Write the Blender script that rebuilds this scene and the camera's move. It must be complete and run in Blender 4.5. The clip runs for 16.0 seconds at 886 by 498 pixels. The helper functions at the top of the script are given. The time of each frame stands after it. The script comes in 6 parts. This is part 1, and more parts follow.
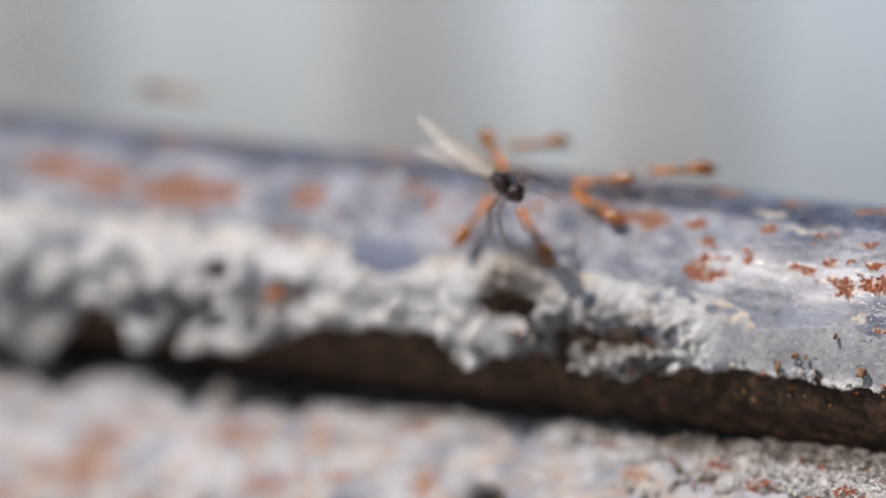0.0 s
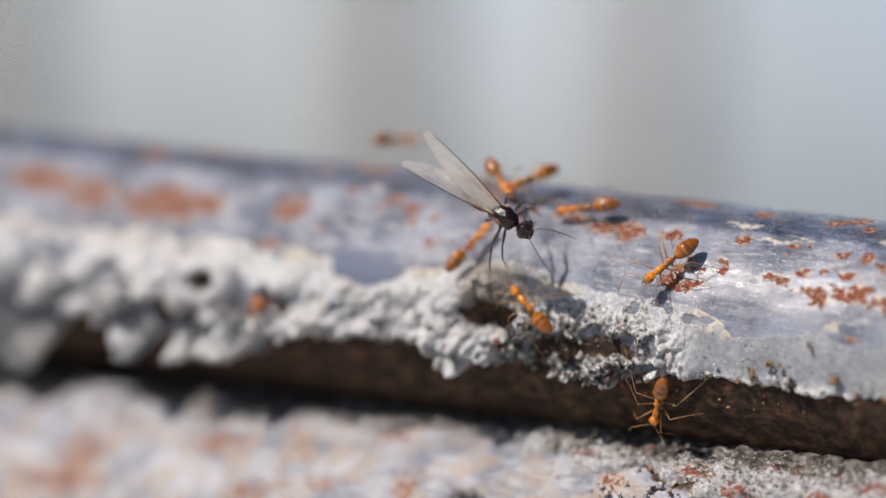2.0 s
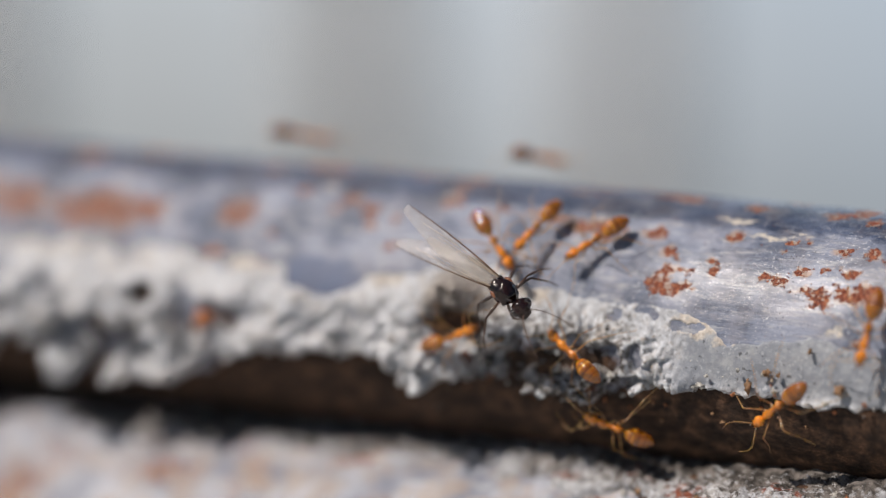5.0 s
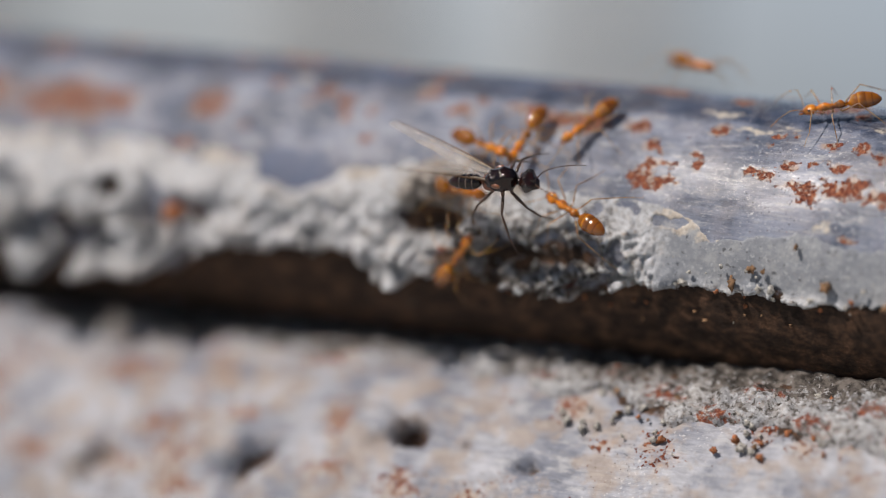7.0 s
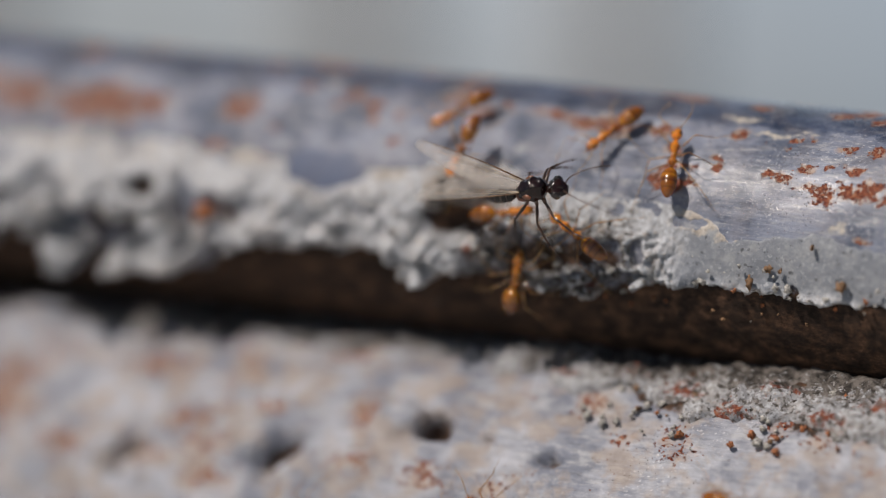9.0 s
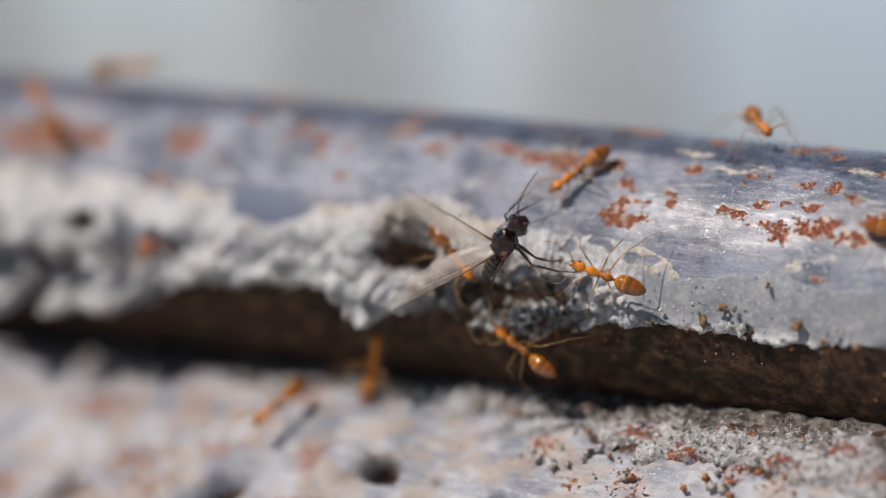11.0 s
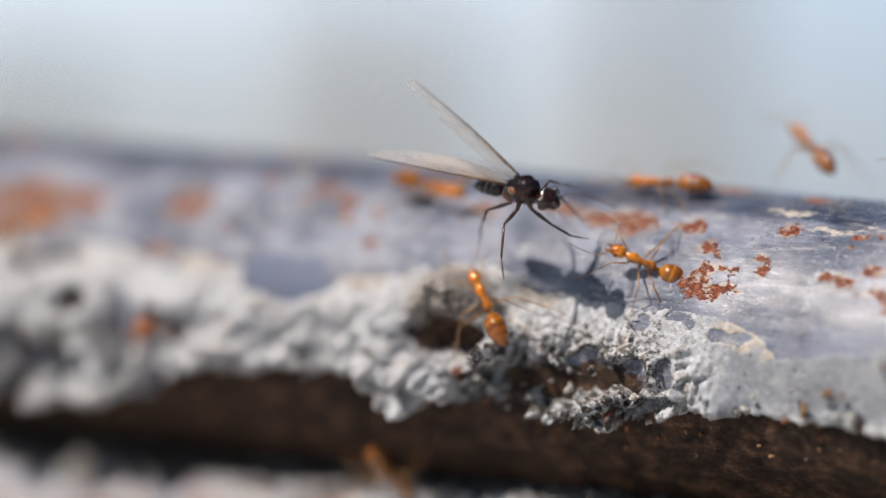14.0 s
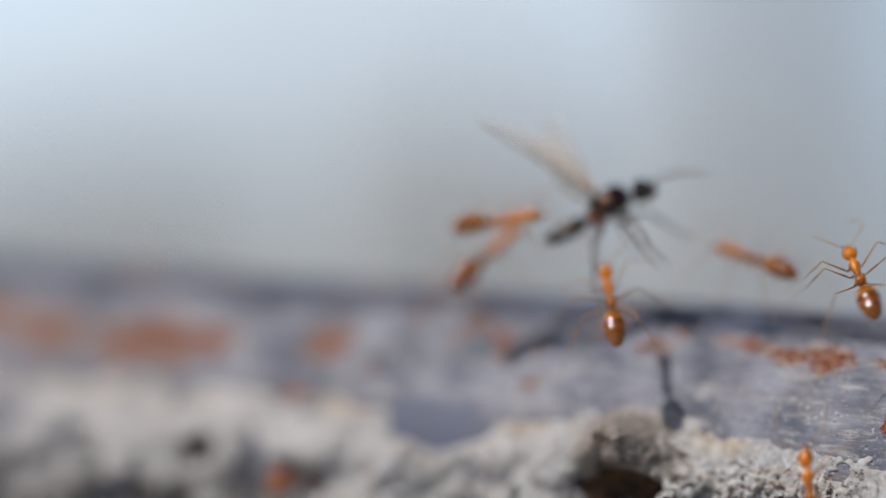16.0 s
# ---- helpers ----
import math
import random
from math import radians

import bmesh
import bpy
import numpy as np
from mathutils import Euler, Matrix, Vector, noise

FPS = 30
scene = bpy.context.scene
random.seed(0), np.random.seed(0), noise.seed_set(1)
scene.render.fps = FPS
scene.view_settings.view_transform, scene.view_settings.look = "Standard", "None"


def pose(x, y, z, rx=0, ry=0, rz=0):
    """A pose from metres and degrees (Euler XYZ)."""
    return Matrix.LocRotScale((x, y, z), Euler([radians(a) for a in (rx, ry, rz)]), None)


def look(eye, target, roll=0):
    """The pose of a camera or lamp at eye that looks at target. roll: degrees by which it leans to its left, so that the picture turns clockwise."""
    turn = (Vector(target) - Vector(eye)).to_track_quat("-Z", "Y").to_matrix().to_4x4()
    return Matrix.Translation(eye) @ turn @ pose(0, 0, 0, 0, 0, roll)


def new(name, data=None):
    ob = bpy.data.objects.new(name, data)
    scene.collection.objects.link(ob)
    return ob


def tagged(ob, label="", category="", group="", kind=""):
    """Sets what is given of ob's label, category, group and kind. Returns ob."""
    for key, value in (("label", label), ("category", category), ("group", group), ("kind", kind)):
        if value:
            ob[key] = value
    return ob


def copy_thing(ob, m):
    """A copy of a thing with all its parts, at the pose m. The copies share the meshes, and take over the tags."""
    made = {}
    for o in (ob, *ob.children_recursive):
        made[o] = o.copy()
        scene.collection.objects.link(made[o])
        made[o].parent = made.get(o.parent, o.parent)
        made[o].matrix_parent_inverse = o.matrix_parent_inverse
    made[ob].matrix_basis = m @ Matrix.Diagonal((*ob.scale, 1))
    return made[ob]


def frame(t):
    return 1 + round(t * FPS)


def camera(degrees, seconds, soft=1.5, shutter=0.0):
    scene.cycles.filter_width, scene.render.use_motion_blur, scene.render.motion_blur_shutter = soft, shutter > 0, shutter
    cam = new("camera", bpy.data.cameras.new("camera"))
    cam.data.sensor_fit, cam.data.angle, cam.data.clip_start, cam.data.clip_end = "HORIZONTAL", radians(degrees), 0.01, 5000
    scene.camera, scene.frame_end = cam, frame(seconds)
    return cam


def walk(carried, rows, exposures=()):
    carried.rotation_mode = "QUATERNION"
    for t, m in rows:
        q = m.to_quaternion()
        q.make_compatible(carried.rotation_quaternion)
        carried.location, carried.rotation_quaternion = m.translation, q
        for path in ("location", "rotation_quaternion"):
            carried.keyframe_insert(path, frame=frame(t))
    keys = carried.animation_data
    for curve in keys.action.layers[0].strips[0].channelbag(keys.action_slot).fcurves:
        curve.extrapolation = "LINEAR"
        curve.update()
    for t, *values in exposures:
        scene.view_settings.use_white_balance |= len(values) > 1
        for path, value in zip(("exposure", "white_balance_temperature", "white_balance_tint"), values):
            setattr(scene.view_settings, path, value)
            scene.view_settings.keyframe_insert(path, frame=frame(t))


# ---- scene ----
MM = 0.001
BAR_R = 7.5
PIPE_R, PIPE_Y, PIPE_Z, PIPE_LEAN = 12.0, -3.0, -18.8, 3.2

# the worker on whose plane the lens is focused
focus_ant = new("ant")

cam = camera(20.0, 16.0, 1.2, 0.5)
PATH = [
    (0, pose(0.06100, -0.13682, 0.03643, 77.305, -0.744, 27.037)),
    (0.5, pose(0.06204, -0.13990, 0.03533, 78.040, -0.613, 26.752)),
    (1, pose(0.06198, -0.14051, 0.03732, 77.422, -0.601, 26.419)),
    (1.5, pose(0.06197, -0.13917, 0.03617, 77.456, -0.929, 26.322)),
    (2, pose(0.06199, -0.13938, 0.03617, 77.878, -0.934, 26.517)),
    (2.5, pose(0.06161, -0.13906, 0.03363, 78.420, -0.849, 26.775)),
    (3, pose(0.05847, -0.13378, 0.03449, 77.863, -0.537, 26.289)),
    (5.5, pose(0.05652, -0.12542, 0.03209, 77.963, 0.084, 25.889)),
    (6, pose(0.05588, -0.12382, 0.02947, 77.119, -0.278, 25.472)),
    (6.5, pose(0.05580, -0.12485, 0.03183, 76.476, -0.532, 25.560)),
    (7, pose(0.05597, -0.12374, 0.02988, 76.670, -0.638, 25.659)),
    (7.5, pose(0.05599, -0.12408, 0.03107, 76.463, -0.482, 25.791)),
    (8, pose(0.05665, -0.12723, 0.03033, 77.349, -0.943, 26.185)),
    (8.5, pose(0.05677, -0.12768, 0.02933, 77.416, -1.085, 26.067)),
    (11, pose(0.05708, -0.12369, 0.02761, 78.533, -1.302, 25.616)),
    (11.5, pose(0.05600, -0.11657, 0.02997, 77.089, -0.120, 27.369)),
    (12, pose(0.05227, -0.10599, 0.02391, 78.100, -0.178, 26.908)),
    (12.5, pose(0.04922, -0.10589, 0.02068, 79.556, -1.146, 25.162)),
    (13, pose(0.05039, -0.10561, 0.01979, 80.715, -0.968, 26.088)),
    (13.5, pose(0.04873, -0.10582, 0.02249, 79.929, -1.126, 26.217)),
    (14, pose(0.04845, -0.10617, 0.02147, 81.391, -1.111, 26.517)),
    (14.5, pose(0.04552, -0.10632, 0.02361, 80.515, -0.621, 26.384)),
    (15, pose(0.04322, -0.10210, 0.02313, 80.488, 0.070, 28.637)),
    (15.5, pose(0.03968, -0.09487, 0.02060, 82.824, -0.183, 27.897)),
    (16, pose(0.04098, -0.09744, 0.02066, 84.105, -0.142, 28.667)),
]
walk(cam, PATH, exposures=[(0.0, 0.0), (1.0, 0.02), (2.5, 0.03), (3.0, -0.15), (5.5, -0.1), (6.0, -0.08), (6.5, -0.11), (7.0, -0.3), (7.5, -0.4), (8.0, -0.37), (8.5, -0.52), (11.0, -0.2), (11.5, 0.05), (12.0, 0.14), (12.5, 0.12), (13.0, 0.0), (13.5, 0.0), (14.0, 0.0), (14.5, -0.04), (15.0, -0.28), (15.5, -0.4), (16.0, -0.5)])
cam.data.dof.use_dof = True
cam.data.dof.focus_object = focus_ant
cam.data.dof.aperture_fstop = 9.8

# ---- world, sun, exposure ----
SUN_TO = Vector((-0.34, -0.48, 0.80)).normalized()
world = bpy.data.worlds.new("sky")
scene.world = world
world.use_nodes = True
wn = world.node_tree.nodes
sky = wn.new("ShaderNodeTexSky")
sky.sky_type = 'NISHITA'
sky.sun_disc = False
sky.sun_elevation = math.asin(SUN_TO.z)
sky.sun_rotation = math.atan2(SUN_TO.x, SUN_TO.y)
wn["Background"].inputs["Strength"].default_value = 0.046
world.node_tree.links.new(sky.outputs["Color"], wn["Background"].inputs["Color"])
sun_data = bpy.data.lights.new("sun", 'SUN')
sun_data.energy = 4.25
sun_data.angle = radians(0.6)
sun_data.color = (1.0, 0.89, 0.80)
sun = new("sun", sun_data)
sun.matrix_world = look(SUN_TO, (0, 0, 0))


# ---- node helpers ----
def material(name):
    m = bpy.data.materials.new(name)
    m.use_nodes = True
    t = m.node_tree
    return m, t, t.nodes["Principled BSDF"]


def link(t, a, b):
    t.links.new(a, b)


def noise_node(t, scale, detail=6.0, rough=0.6, stretch=(1, 1, 1)):
    co = t.nodes.new("ShaderNodeTexCoord")
    mp = t.nodes.new("ShaderNodeMapping")
    mp.inputs["Scale"].default_value = stretch
    n = t.nodes.new("ShaderNodeTexNoise")
    n.inputs["Scale"].default_value = scale
    n.inputs["Detail"].default_value = detail
    n.inputs["Roughness"].default_value = rough
    link(t, co.outputs["Object"], mp.inputs["Vector"])
    link(t, mp.outputs["Vector"], n.inputs["Vector"])
    return n.outputs["Fac"]


def ramp(t, src, stops):
    r = t.nodes.new("ShaderNodeValToRGB")
    e = r.color_ramp.elements
    while len(e) < len(stops):
        e.new(0.5)
    for k, (p, c) in zip(e, stops):
        k.position = p
        k.color = (*c, 1) if len(c) == 3 else c
    link(t, src, r.inputs["Fac"])
    return r.outputs["Color"]


def grey(v):
    return (v, v, v)


def mix(t, fac, a, b, mode='MIX'):
    n = t.nodes.new("ShaderNodeMix")
    n.data_type = 'RGBA'
    n.blend_type = mode
    if hasattr(fac, "is_output"):
        link(t, fac, n.inputs[0])
    else:
        n.inputs[0].default_value = fac
    for v, sock in ((a, n.inputs[6]), (b, n.inputs[7])):
        if hasattr(v, "is_output"):
            link(t, v, sock)
        else:
            sock.default_value = (*v, 1)
    return n.outputs[2]


def calc(t, op, a, b, clamp=False):
    n = t.nodes.new("ShaderNodeMath")
    n.operation = op
    n.use_clamp = clamp
    for v, sock in ((a, n.inputs[0]), (b, n.inputs[1])):
        if hasattr(v, "is_output"):
            link(t, v, sock)
        else:
            sock.default_value = v
    return n.outputs[0]


def attribute(t, name):
    n = t.nodes.new("ShaderNodeAttribute")
    n.attribute_name = name
    return n.outputs["Fac"]


def bump(t, bsdf, height, strength, distance):
    b = t.nodes.new("ShaderNodeBump")
    b.inputs["Strength"].default_value = strength
    b.inputs["Distance"].default_value = distance
    link(t, height, b.inputs["Height"])
    link(t, b.outputs["Normal"], bsdf.inputs["Normal"])


# ---- materials ----
def rust_colour(t):
    return ramp(t, noise_node(t, 6000, 8, 0.7), [(0.36, (0.075, 0.019, 0.013)), (0.47, (0.19, 0.048, 0.028)), (0.57, (0.36, 0.125, 0.062)), (0.67, (0.52, 0.29, 0.17))])


def ragged(t, attr, scale, lo, hi, amount=1.0):
    """A soft field broken up by fine noise into a ragged patch."""
    n = calc(t, 'SUBTRACT', noise_node(t, scale, 7, 0.65), 0.5)
    f = calc(t, 'ADD', attr, calc(t, 'MULTIPLY', n, amount))
    return ramp(t, f, [(lo, grey(0)), (hi, grey(1))])


def paint_material(name, dark, light, rough, stain=0.0):
    m, t, p = material(name)
    streak = noise_node(t, 5200, 7, 0.7, (0.10, 1, 1))
    blotch = noise_node(t, 330, 6, 0.6)
    base = ramp(t, blotch, [(0.41, dark), (0.60, light)])
    base = mix(t, 0.30, base, ramp(t, streak, [(0.40, grey(0.28)), (0.60, grey(0.80))]), 'OVERLAY')
    # shading along the crest, darkened into the paint's own colour
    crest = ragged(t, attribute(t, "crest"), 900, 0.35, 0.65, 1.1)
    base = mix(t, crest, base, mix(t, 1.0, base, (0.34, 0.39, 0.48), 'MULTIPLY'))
    # dust wiped along the bar
    dust = calc(t, 'MULTIPLY', calc(t, 'SUBTRACT', 1.0, calc(t, 'MAXIMUM', attribute(t, "clean"), calc(t, 'MULTIPLY', crest, 0.75))), ramp(t, noise_node(t, 2400, 8, 0.72, (0.25, 1, 1)), [(0.52, grey(0)), (0.63, grey(0.68))]))
    base = mix(t, dust, base, (0.50, 0.515, 0.54))
    # fine sun glints, painted as pale specks in the base colour
    glint = calc(t, 'MULTIPLY', ramp(t, noise_node(t, 7500, 4, 0.6, (0.7, 1, 1)), [(0.60, grey(0)), (0.67, grey(0.6))]), ramp(t, noise_node(t, 230, 4), [(0.44, grey(0.1)), (0.56, grey(1))]))
    base = mix(t, glint, base, (0.84, 0.85, 0.87))
    base = mix(t, calc(t, 'MULTIPLY', attribute(t, "clean"), 0.8), base, (0.125, 0.16, 0.255))
    # pinholes in the paint
    co = t.nodes.new("ShaderNodeTexCoord")
    v = t.nodes.new("ShaderNodeTexVoronoi")
    v.inputs["Scale"].default_value = 4200
    link(t, co.outputs["Object"], v.inputs["Vector"])
    hole = calc(t, 'MULTIPLY', ramp(t, v.outputs["Distance"], [(0.10, grey(1)), (0.16, grey(0))]), ramp(t, noise_node(t, 260), [(0.46, grey(0)), (0.56, grey(1))]))
    base = mix(t, hole, base, (0.03, 0.03, 0.035))
    tan = ramp(t, noise_node(t, 520, 7, 0.65), [(0.47, grey(0)), (0.60, grey(stain))])
    base = mix(t, tan, base, (0.40, 0.30, 0.21))
    rust = ragged(t, calc(t, 'MINIMUM', attribute(t, "rust"), 0.68), 3400, 0.52, 0.60, 3.0)
    halo = ragged(t, attribute(t, "rust"), 1500, 0.25, 0.75, 1.6)
    base = mix(t, calc(t, 'MULTIPLY', halo, 0.7), base, (0.50, 0.345, 0.235))
    cream = ragged(t, attribute(t, "cream"), 2600, 0.52, 0.95, 1.8)
    base = mix(t, calc(t, 'MULTIPLY', cream, 0.85), base, (0.66, 0.61, 0.52))
    base = mix(t, rust, base, rust_colour(t))
    # real dirt and painted-in shade share this dark colour field
    grime_shade = ragged(t, attribute(t, "grime_shade"), 2600, 0.4, 0.6, 1.0)
    dirt_shade = ramp(t, noise_node(t, 1300, 8, 0.75, (0.7, 1, 1)), [(0.37, (0.018, 0.013, 0.011)), (0.48, (0.047, 0.031, 0.023)), (0.57, (0.098, 0.057, 0.037)), (0.66, (0.21, 0.12, 0.075))])
    base = mix(t, grime_shade, base, dirt_shade)
    link(t, base, p.inputs["Base Color"])
    link(t, calc(t, 'SUBTRACT', 0.42, calc(t, 'MULTIPLY', grime_shade, 0.22)), p.inputs["Specular IOR Level"])
    r = mix(t, calc(t, 'MAXIMUM', rust, grime_shade), grey(rough), grey(0.85))
    r = mix(t, 0.25, r, ramp(t, noise_node(t, 2500), [(0.4, grey(0.1)), (0.6, grey(0.9))]))
    r = mix(t, calc(t, 'MULTIPLY', attribute(t, "dull"), 0.85), r, grey(0.78))
    link(t, r, p.inputs["Roughness"])
    h = calc(t, 'ADD', calc(t, 'MULTIPLY', streak, 0.5), calc(t, 'MULTIPLY', noise_node(t, 11000, 6, 0.75, (0.6, 1, 1)), 0.38))
    h = calc(t, 'ADD', h, calc(t, 'MULTIPLY', rust, calc(t, 'MULTIPLY', noise_node(t, 6500, 8, 0.75), 2.0)))
    h = calc(t, 'SUBTRACT', h, calc(t, 'MULTIPLY', hole, 0.8))
    bump(t, p, h, 1.0, 0.000034)
    return m


def crust_material(name, a, b, warm):
    m, t, p = material(name)
    film = attribute(t, "film")
    coarse = calc(t, 'SUBTRACT', 1.0, calc(t, 'MULTIPLY', film, 0.92))
    base = ramp(t, noise_node(t, 1500, 8, 0.7), [(0.40, a), (0.60, b)])
    base = mix(t, ramp(t, noise_node(t, 420, 6, 0.65), [(0.50, grey(0)), (0.60, grey(0.22))]), base, warm)
    base = mix(t, ramp(t, noise_node(t, 260, 5, 0.6), [(0.46, grey(0)), (0.56, grey(0.8))]), base, mix(t, 0.5, base, (0.95, 0.955, 0.965)))
    base = mix(t, ramp(t, noise_node(t, 700, 6, 0.65), [(0.57, grey(0)), (0.65, grey(0.28))]), base, (0.22, 0.24, 0.275))
    base = mix(t, ramp(t, noise_node(t, 480, 6, 0.65, (0.7, 1, 1)), [(0.54, grey(0)), (0.61, grey(0.40))]), base, (0.74, 0.64, 0.52))
    skin = ramp(t, noise_node(t, 620, 8, 0.7), [(0.38, (0.205, 0.228, 0.265)), (0.52, (0.265, 0.288, 0.325)), (0.64, (0.36, 0.38, 0.405))])
    skin = mix(t, ramp(t, noise_node(t, 4200, 5, 0.6), [(0.575, grey(0)), (0.66, grey(0.6))]), skin, (0.52, 0.55, 0.59))
    skin = mix(t, ramp(t, noise_node(t, 3100, 5, 0.6), [(0.61, grey(0)), (0.67, grey(0.8))]), skin, (0.06, 0.065, 0.075))
    base = mix(t, film, base, skin)
    pale = ramp(t, noise_node(t, 3800, 5, 0.6), [(0.50, grey(0)), (0.58, grey(0.85))])
    base = mix(t, calc(t, 'MULTIPLY', pale, coarse), base, (0.86, 0.905, 0.965))
    ash = ramp(t, noise_node(t, 1050, 6, 0.7), [(0.50, grey(0)), (0.58, grey(0.45))])
    base = mix(t, calc(t, 'MULTIPLY', ash, coarse), base, (0.40, 0.42, 0.45))
    tan = ramp(t, noise_node(t, 2600, 6, 0.65), [(0.57, grey(0)), (0.63, grey(0.6))])
    base = mix(t, calc(t, 'MULTIPLY', tan, coarse), base, (0.46, 0.34, 0.22))
    speck = ramp(t, noise_node(t, 5600, 4, 0.6), [(0.585, grey(0)), (0.63, grey(0.9))])
    base = mix(t, calc(t, 'MULTIPLY', speck, coarse), base, (0.085, 0.075, 0.068))
    knob = ragged(t, attribute(t, "knob"), 2600, 0.35, 0.65, 1.3)
    base = mix(t, calc(t, 'MULTIPLY', knob, 0.85), base, ramp(t, noise_node(t, 3300, 6, 0.7), [(0.38, (0.15, 0.12, 0.10)), (0.50, (0.34, 0.30, 0.26)), (0.62, (0.50, 0.46, 0.42))]))
    rim = ragged(t, attribute(t, "rim"), 1800, 0.40, 0.70, 1.6)
    base = mix(t, calc(t, 'MULTIPLY', rim, 0.75), base, ramp(t, noise_node(t, 2800, 7, 0.7), [(0.36, (0.34, 0.29, 0.23)), (0.48, (0.60, 0.53, 0.44)), (0.62, (0.80, 0.75, 0.67))]))
    rust = ragged(t, attribute(t, "rust"), 3400, 0.45, 0.60, 2.0)
    base = mix(t, rust, base, rust_colour(t))
    # dirty patches, plus the shade of voids painted in near-black
    grime_shade = ragged(t, attribute(t, "grime_shade"), 3000, 0.45, 0.62, 1.9)
    base = mix(t, grime_shade, base, ramp(t, noise_node(t, 1700, 6, 0.7), [(0.42, (0.026, 0.022, 0.019)), (0.60, (0.20, 0.18, 0.165))]))
    link(t, base, p.inputs["Base Color"])
    p.inputs["Roughness"].default_value = 0.85
    h = calc(t, 'ADD', noise_node(t, 5200, 5, 0.6), calc(t, 'MULTIPLY', noise_node(t, 15000, 5, 0.65), 0.4))
    bump(t, p, calc(t, 'MULTIPLY', h, coarse), 1.0, 0.00019)
    return m


def plain_material(name, colour, rough, vary=0.25, scale=2500.0, coat=0.0, sss=0.0, metal=0.0, relief=0.00003, glow=0.0, gloss=0.2, spec=0.5, ior=1.85):
    m, t, p = material(name)
    lo = tuple(c * (1 - vary) for c in colour)
    hi = tuple(min(1, c * (1 + vary)) for c in colour)
    n = noise_node(t, scale, 5)
    link(t, ramp(t, n, [(0.4, lo), (0.6, hi)]), p.inputs["Base Color"])
    p.inputs["Roughness"].default_value = rough
    p.inputs["Metallic"].default_value = metal
    p.inputs["Coat Weight"].default_value = coat
    p.inputs["Coat Roughness"].default_value = gloss
    p.inputs["Coat IOR"].default_value = ior
    p.inputs["Specular IOR Level"].default_value = spec
    p.inputs["Transmission Weight"].default_value = glow
    if sss:
        p.inputs["Subsurface Weight"].default_value = sss
        p.inputs["Subsurface Radius"].default_value = (1.0, 0.48, 0.10)
        p.inputs["Subsurface Scale"].default_value = 0.00035
    bump(t, p, n, 0.35, relief)
    return m


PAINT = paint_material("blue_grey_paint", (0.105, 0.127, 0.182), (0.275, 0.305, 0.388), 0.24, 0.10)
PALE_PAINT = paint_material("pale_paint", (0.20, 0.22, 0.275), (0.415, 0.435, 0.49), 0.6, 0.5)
CRUST = crust_material("mortar_crust", (0.54, 0.565, 0.60), (0.88, 0.91, 0.95), (0.62, 0.57, 0.49))
PIPE_CRUST = crust_material("crumbly_grey_crust", (0.19, 0.18, 0.18), (0.44, 0.43, 0.43), (0.34, 0.25, 0.17))
GRIT = plain_material("brown_grit", (0.22, 0.13, 0.07), 0.8, 0.5, 3000)
PALE_GRIT = plain_material("pale_grit", (0.42, 0.41, 0.38), 0.9, 0.45, 6000)
GAP_FILL = plain_material("dark_gap_fill", (0.036, 0.025, 0.019), 0.95, 0.7, 2200, relief=0.0002)
DIRTY_GRIT = plain_material("dirty_mortar_grit", (0.17, 0.155, 0.14), 0.9, 0.5, 6000)
RED_GRIT = plain_material("rust_grit", (0.36, 0.14, 0.06), 0.85, 0.5, 3000)
AMBER = plain_material("amber_cuticle", (0.47, 0.155, 0.006), 0.42, 0.65, 1100, 1.0, 0.30, glow=0.05, gloss=0.12, spec=0.0, ior=1.8)


def gaster_material():
    """Amber with darker plates and pale seams between them."""
    m, t, p = material("banded_amber_cuticle")
    co = t.nodes.new("ShaderNodeTexCoord")
    sp = t.nodes.new("ShaderNodeSeparateXYZ")
    link(t, co.outputs["Object"], sp.inputs[0])
    u = calc(t, 'DIVIDE', sp.outputs["X"], -0.00212)
    dark, mid, gold = (0.075, 0.021, 0.001), (0.29, 0.092, 0.003), (0.66, 0.27, 0.010)
    band = ramp(t, u, [(0.12, gold), (0.30, mid), (0.345, mid), (0.36, gold), (0.42, mid), (0.53, dark), (0.565, mid), (0.66, mid), (0.695, dark), (0.72, mid), (0.85, mid), (1.0, dark)])
    base = mix(t, ramp(t, noise_node(t, 1500, 4), [(0.35, grey(0.15)), (0.65, grey(0.6))]), band, mid)
    link(t, base, p.inputs["Base Color"])
    p.inputs["Roughness"].default_value = 0.15
    p.inputs["Coat Weight"].default_value = 1.0
    p.inputs["Coat Roughness"].default_value = 0.12
    p.inputs["Subsurface Weight"].default_value = 0.35
    p.inputs["Subsurface Radius"].default_value = (1.0, 0.48, 0.10)
    p.inputs["Subsurface Scale"].default_value = 0.0004
    p.inputs["Specular IOR Level"].default_value = 0.0
    p.inputs["Coat IOR"].default_value = 1.85
    p.inputs["Transmission Weight"].default_value = 0.08
    p.inputs["IOR"].default_value = 1.4
    bump(t, p, noise_node(t, 5000, 4), 0.2, 0.00003)
    return m


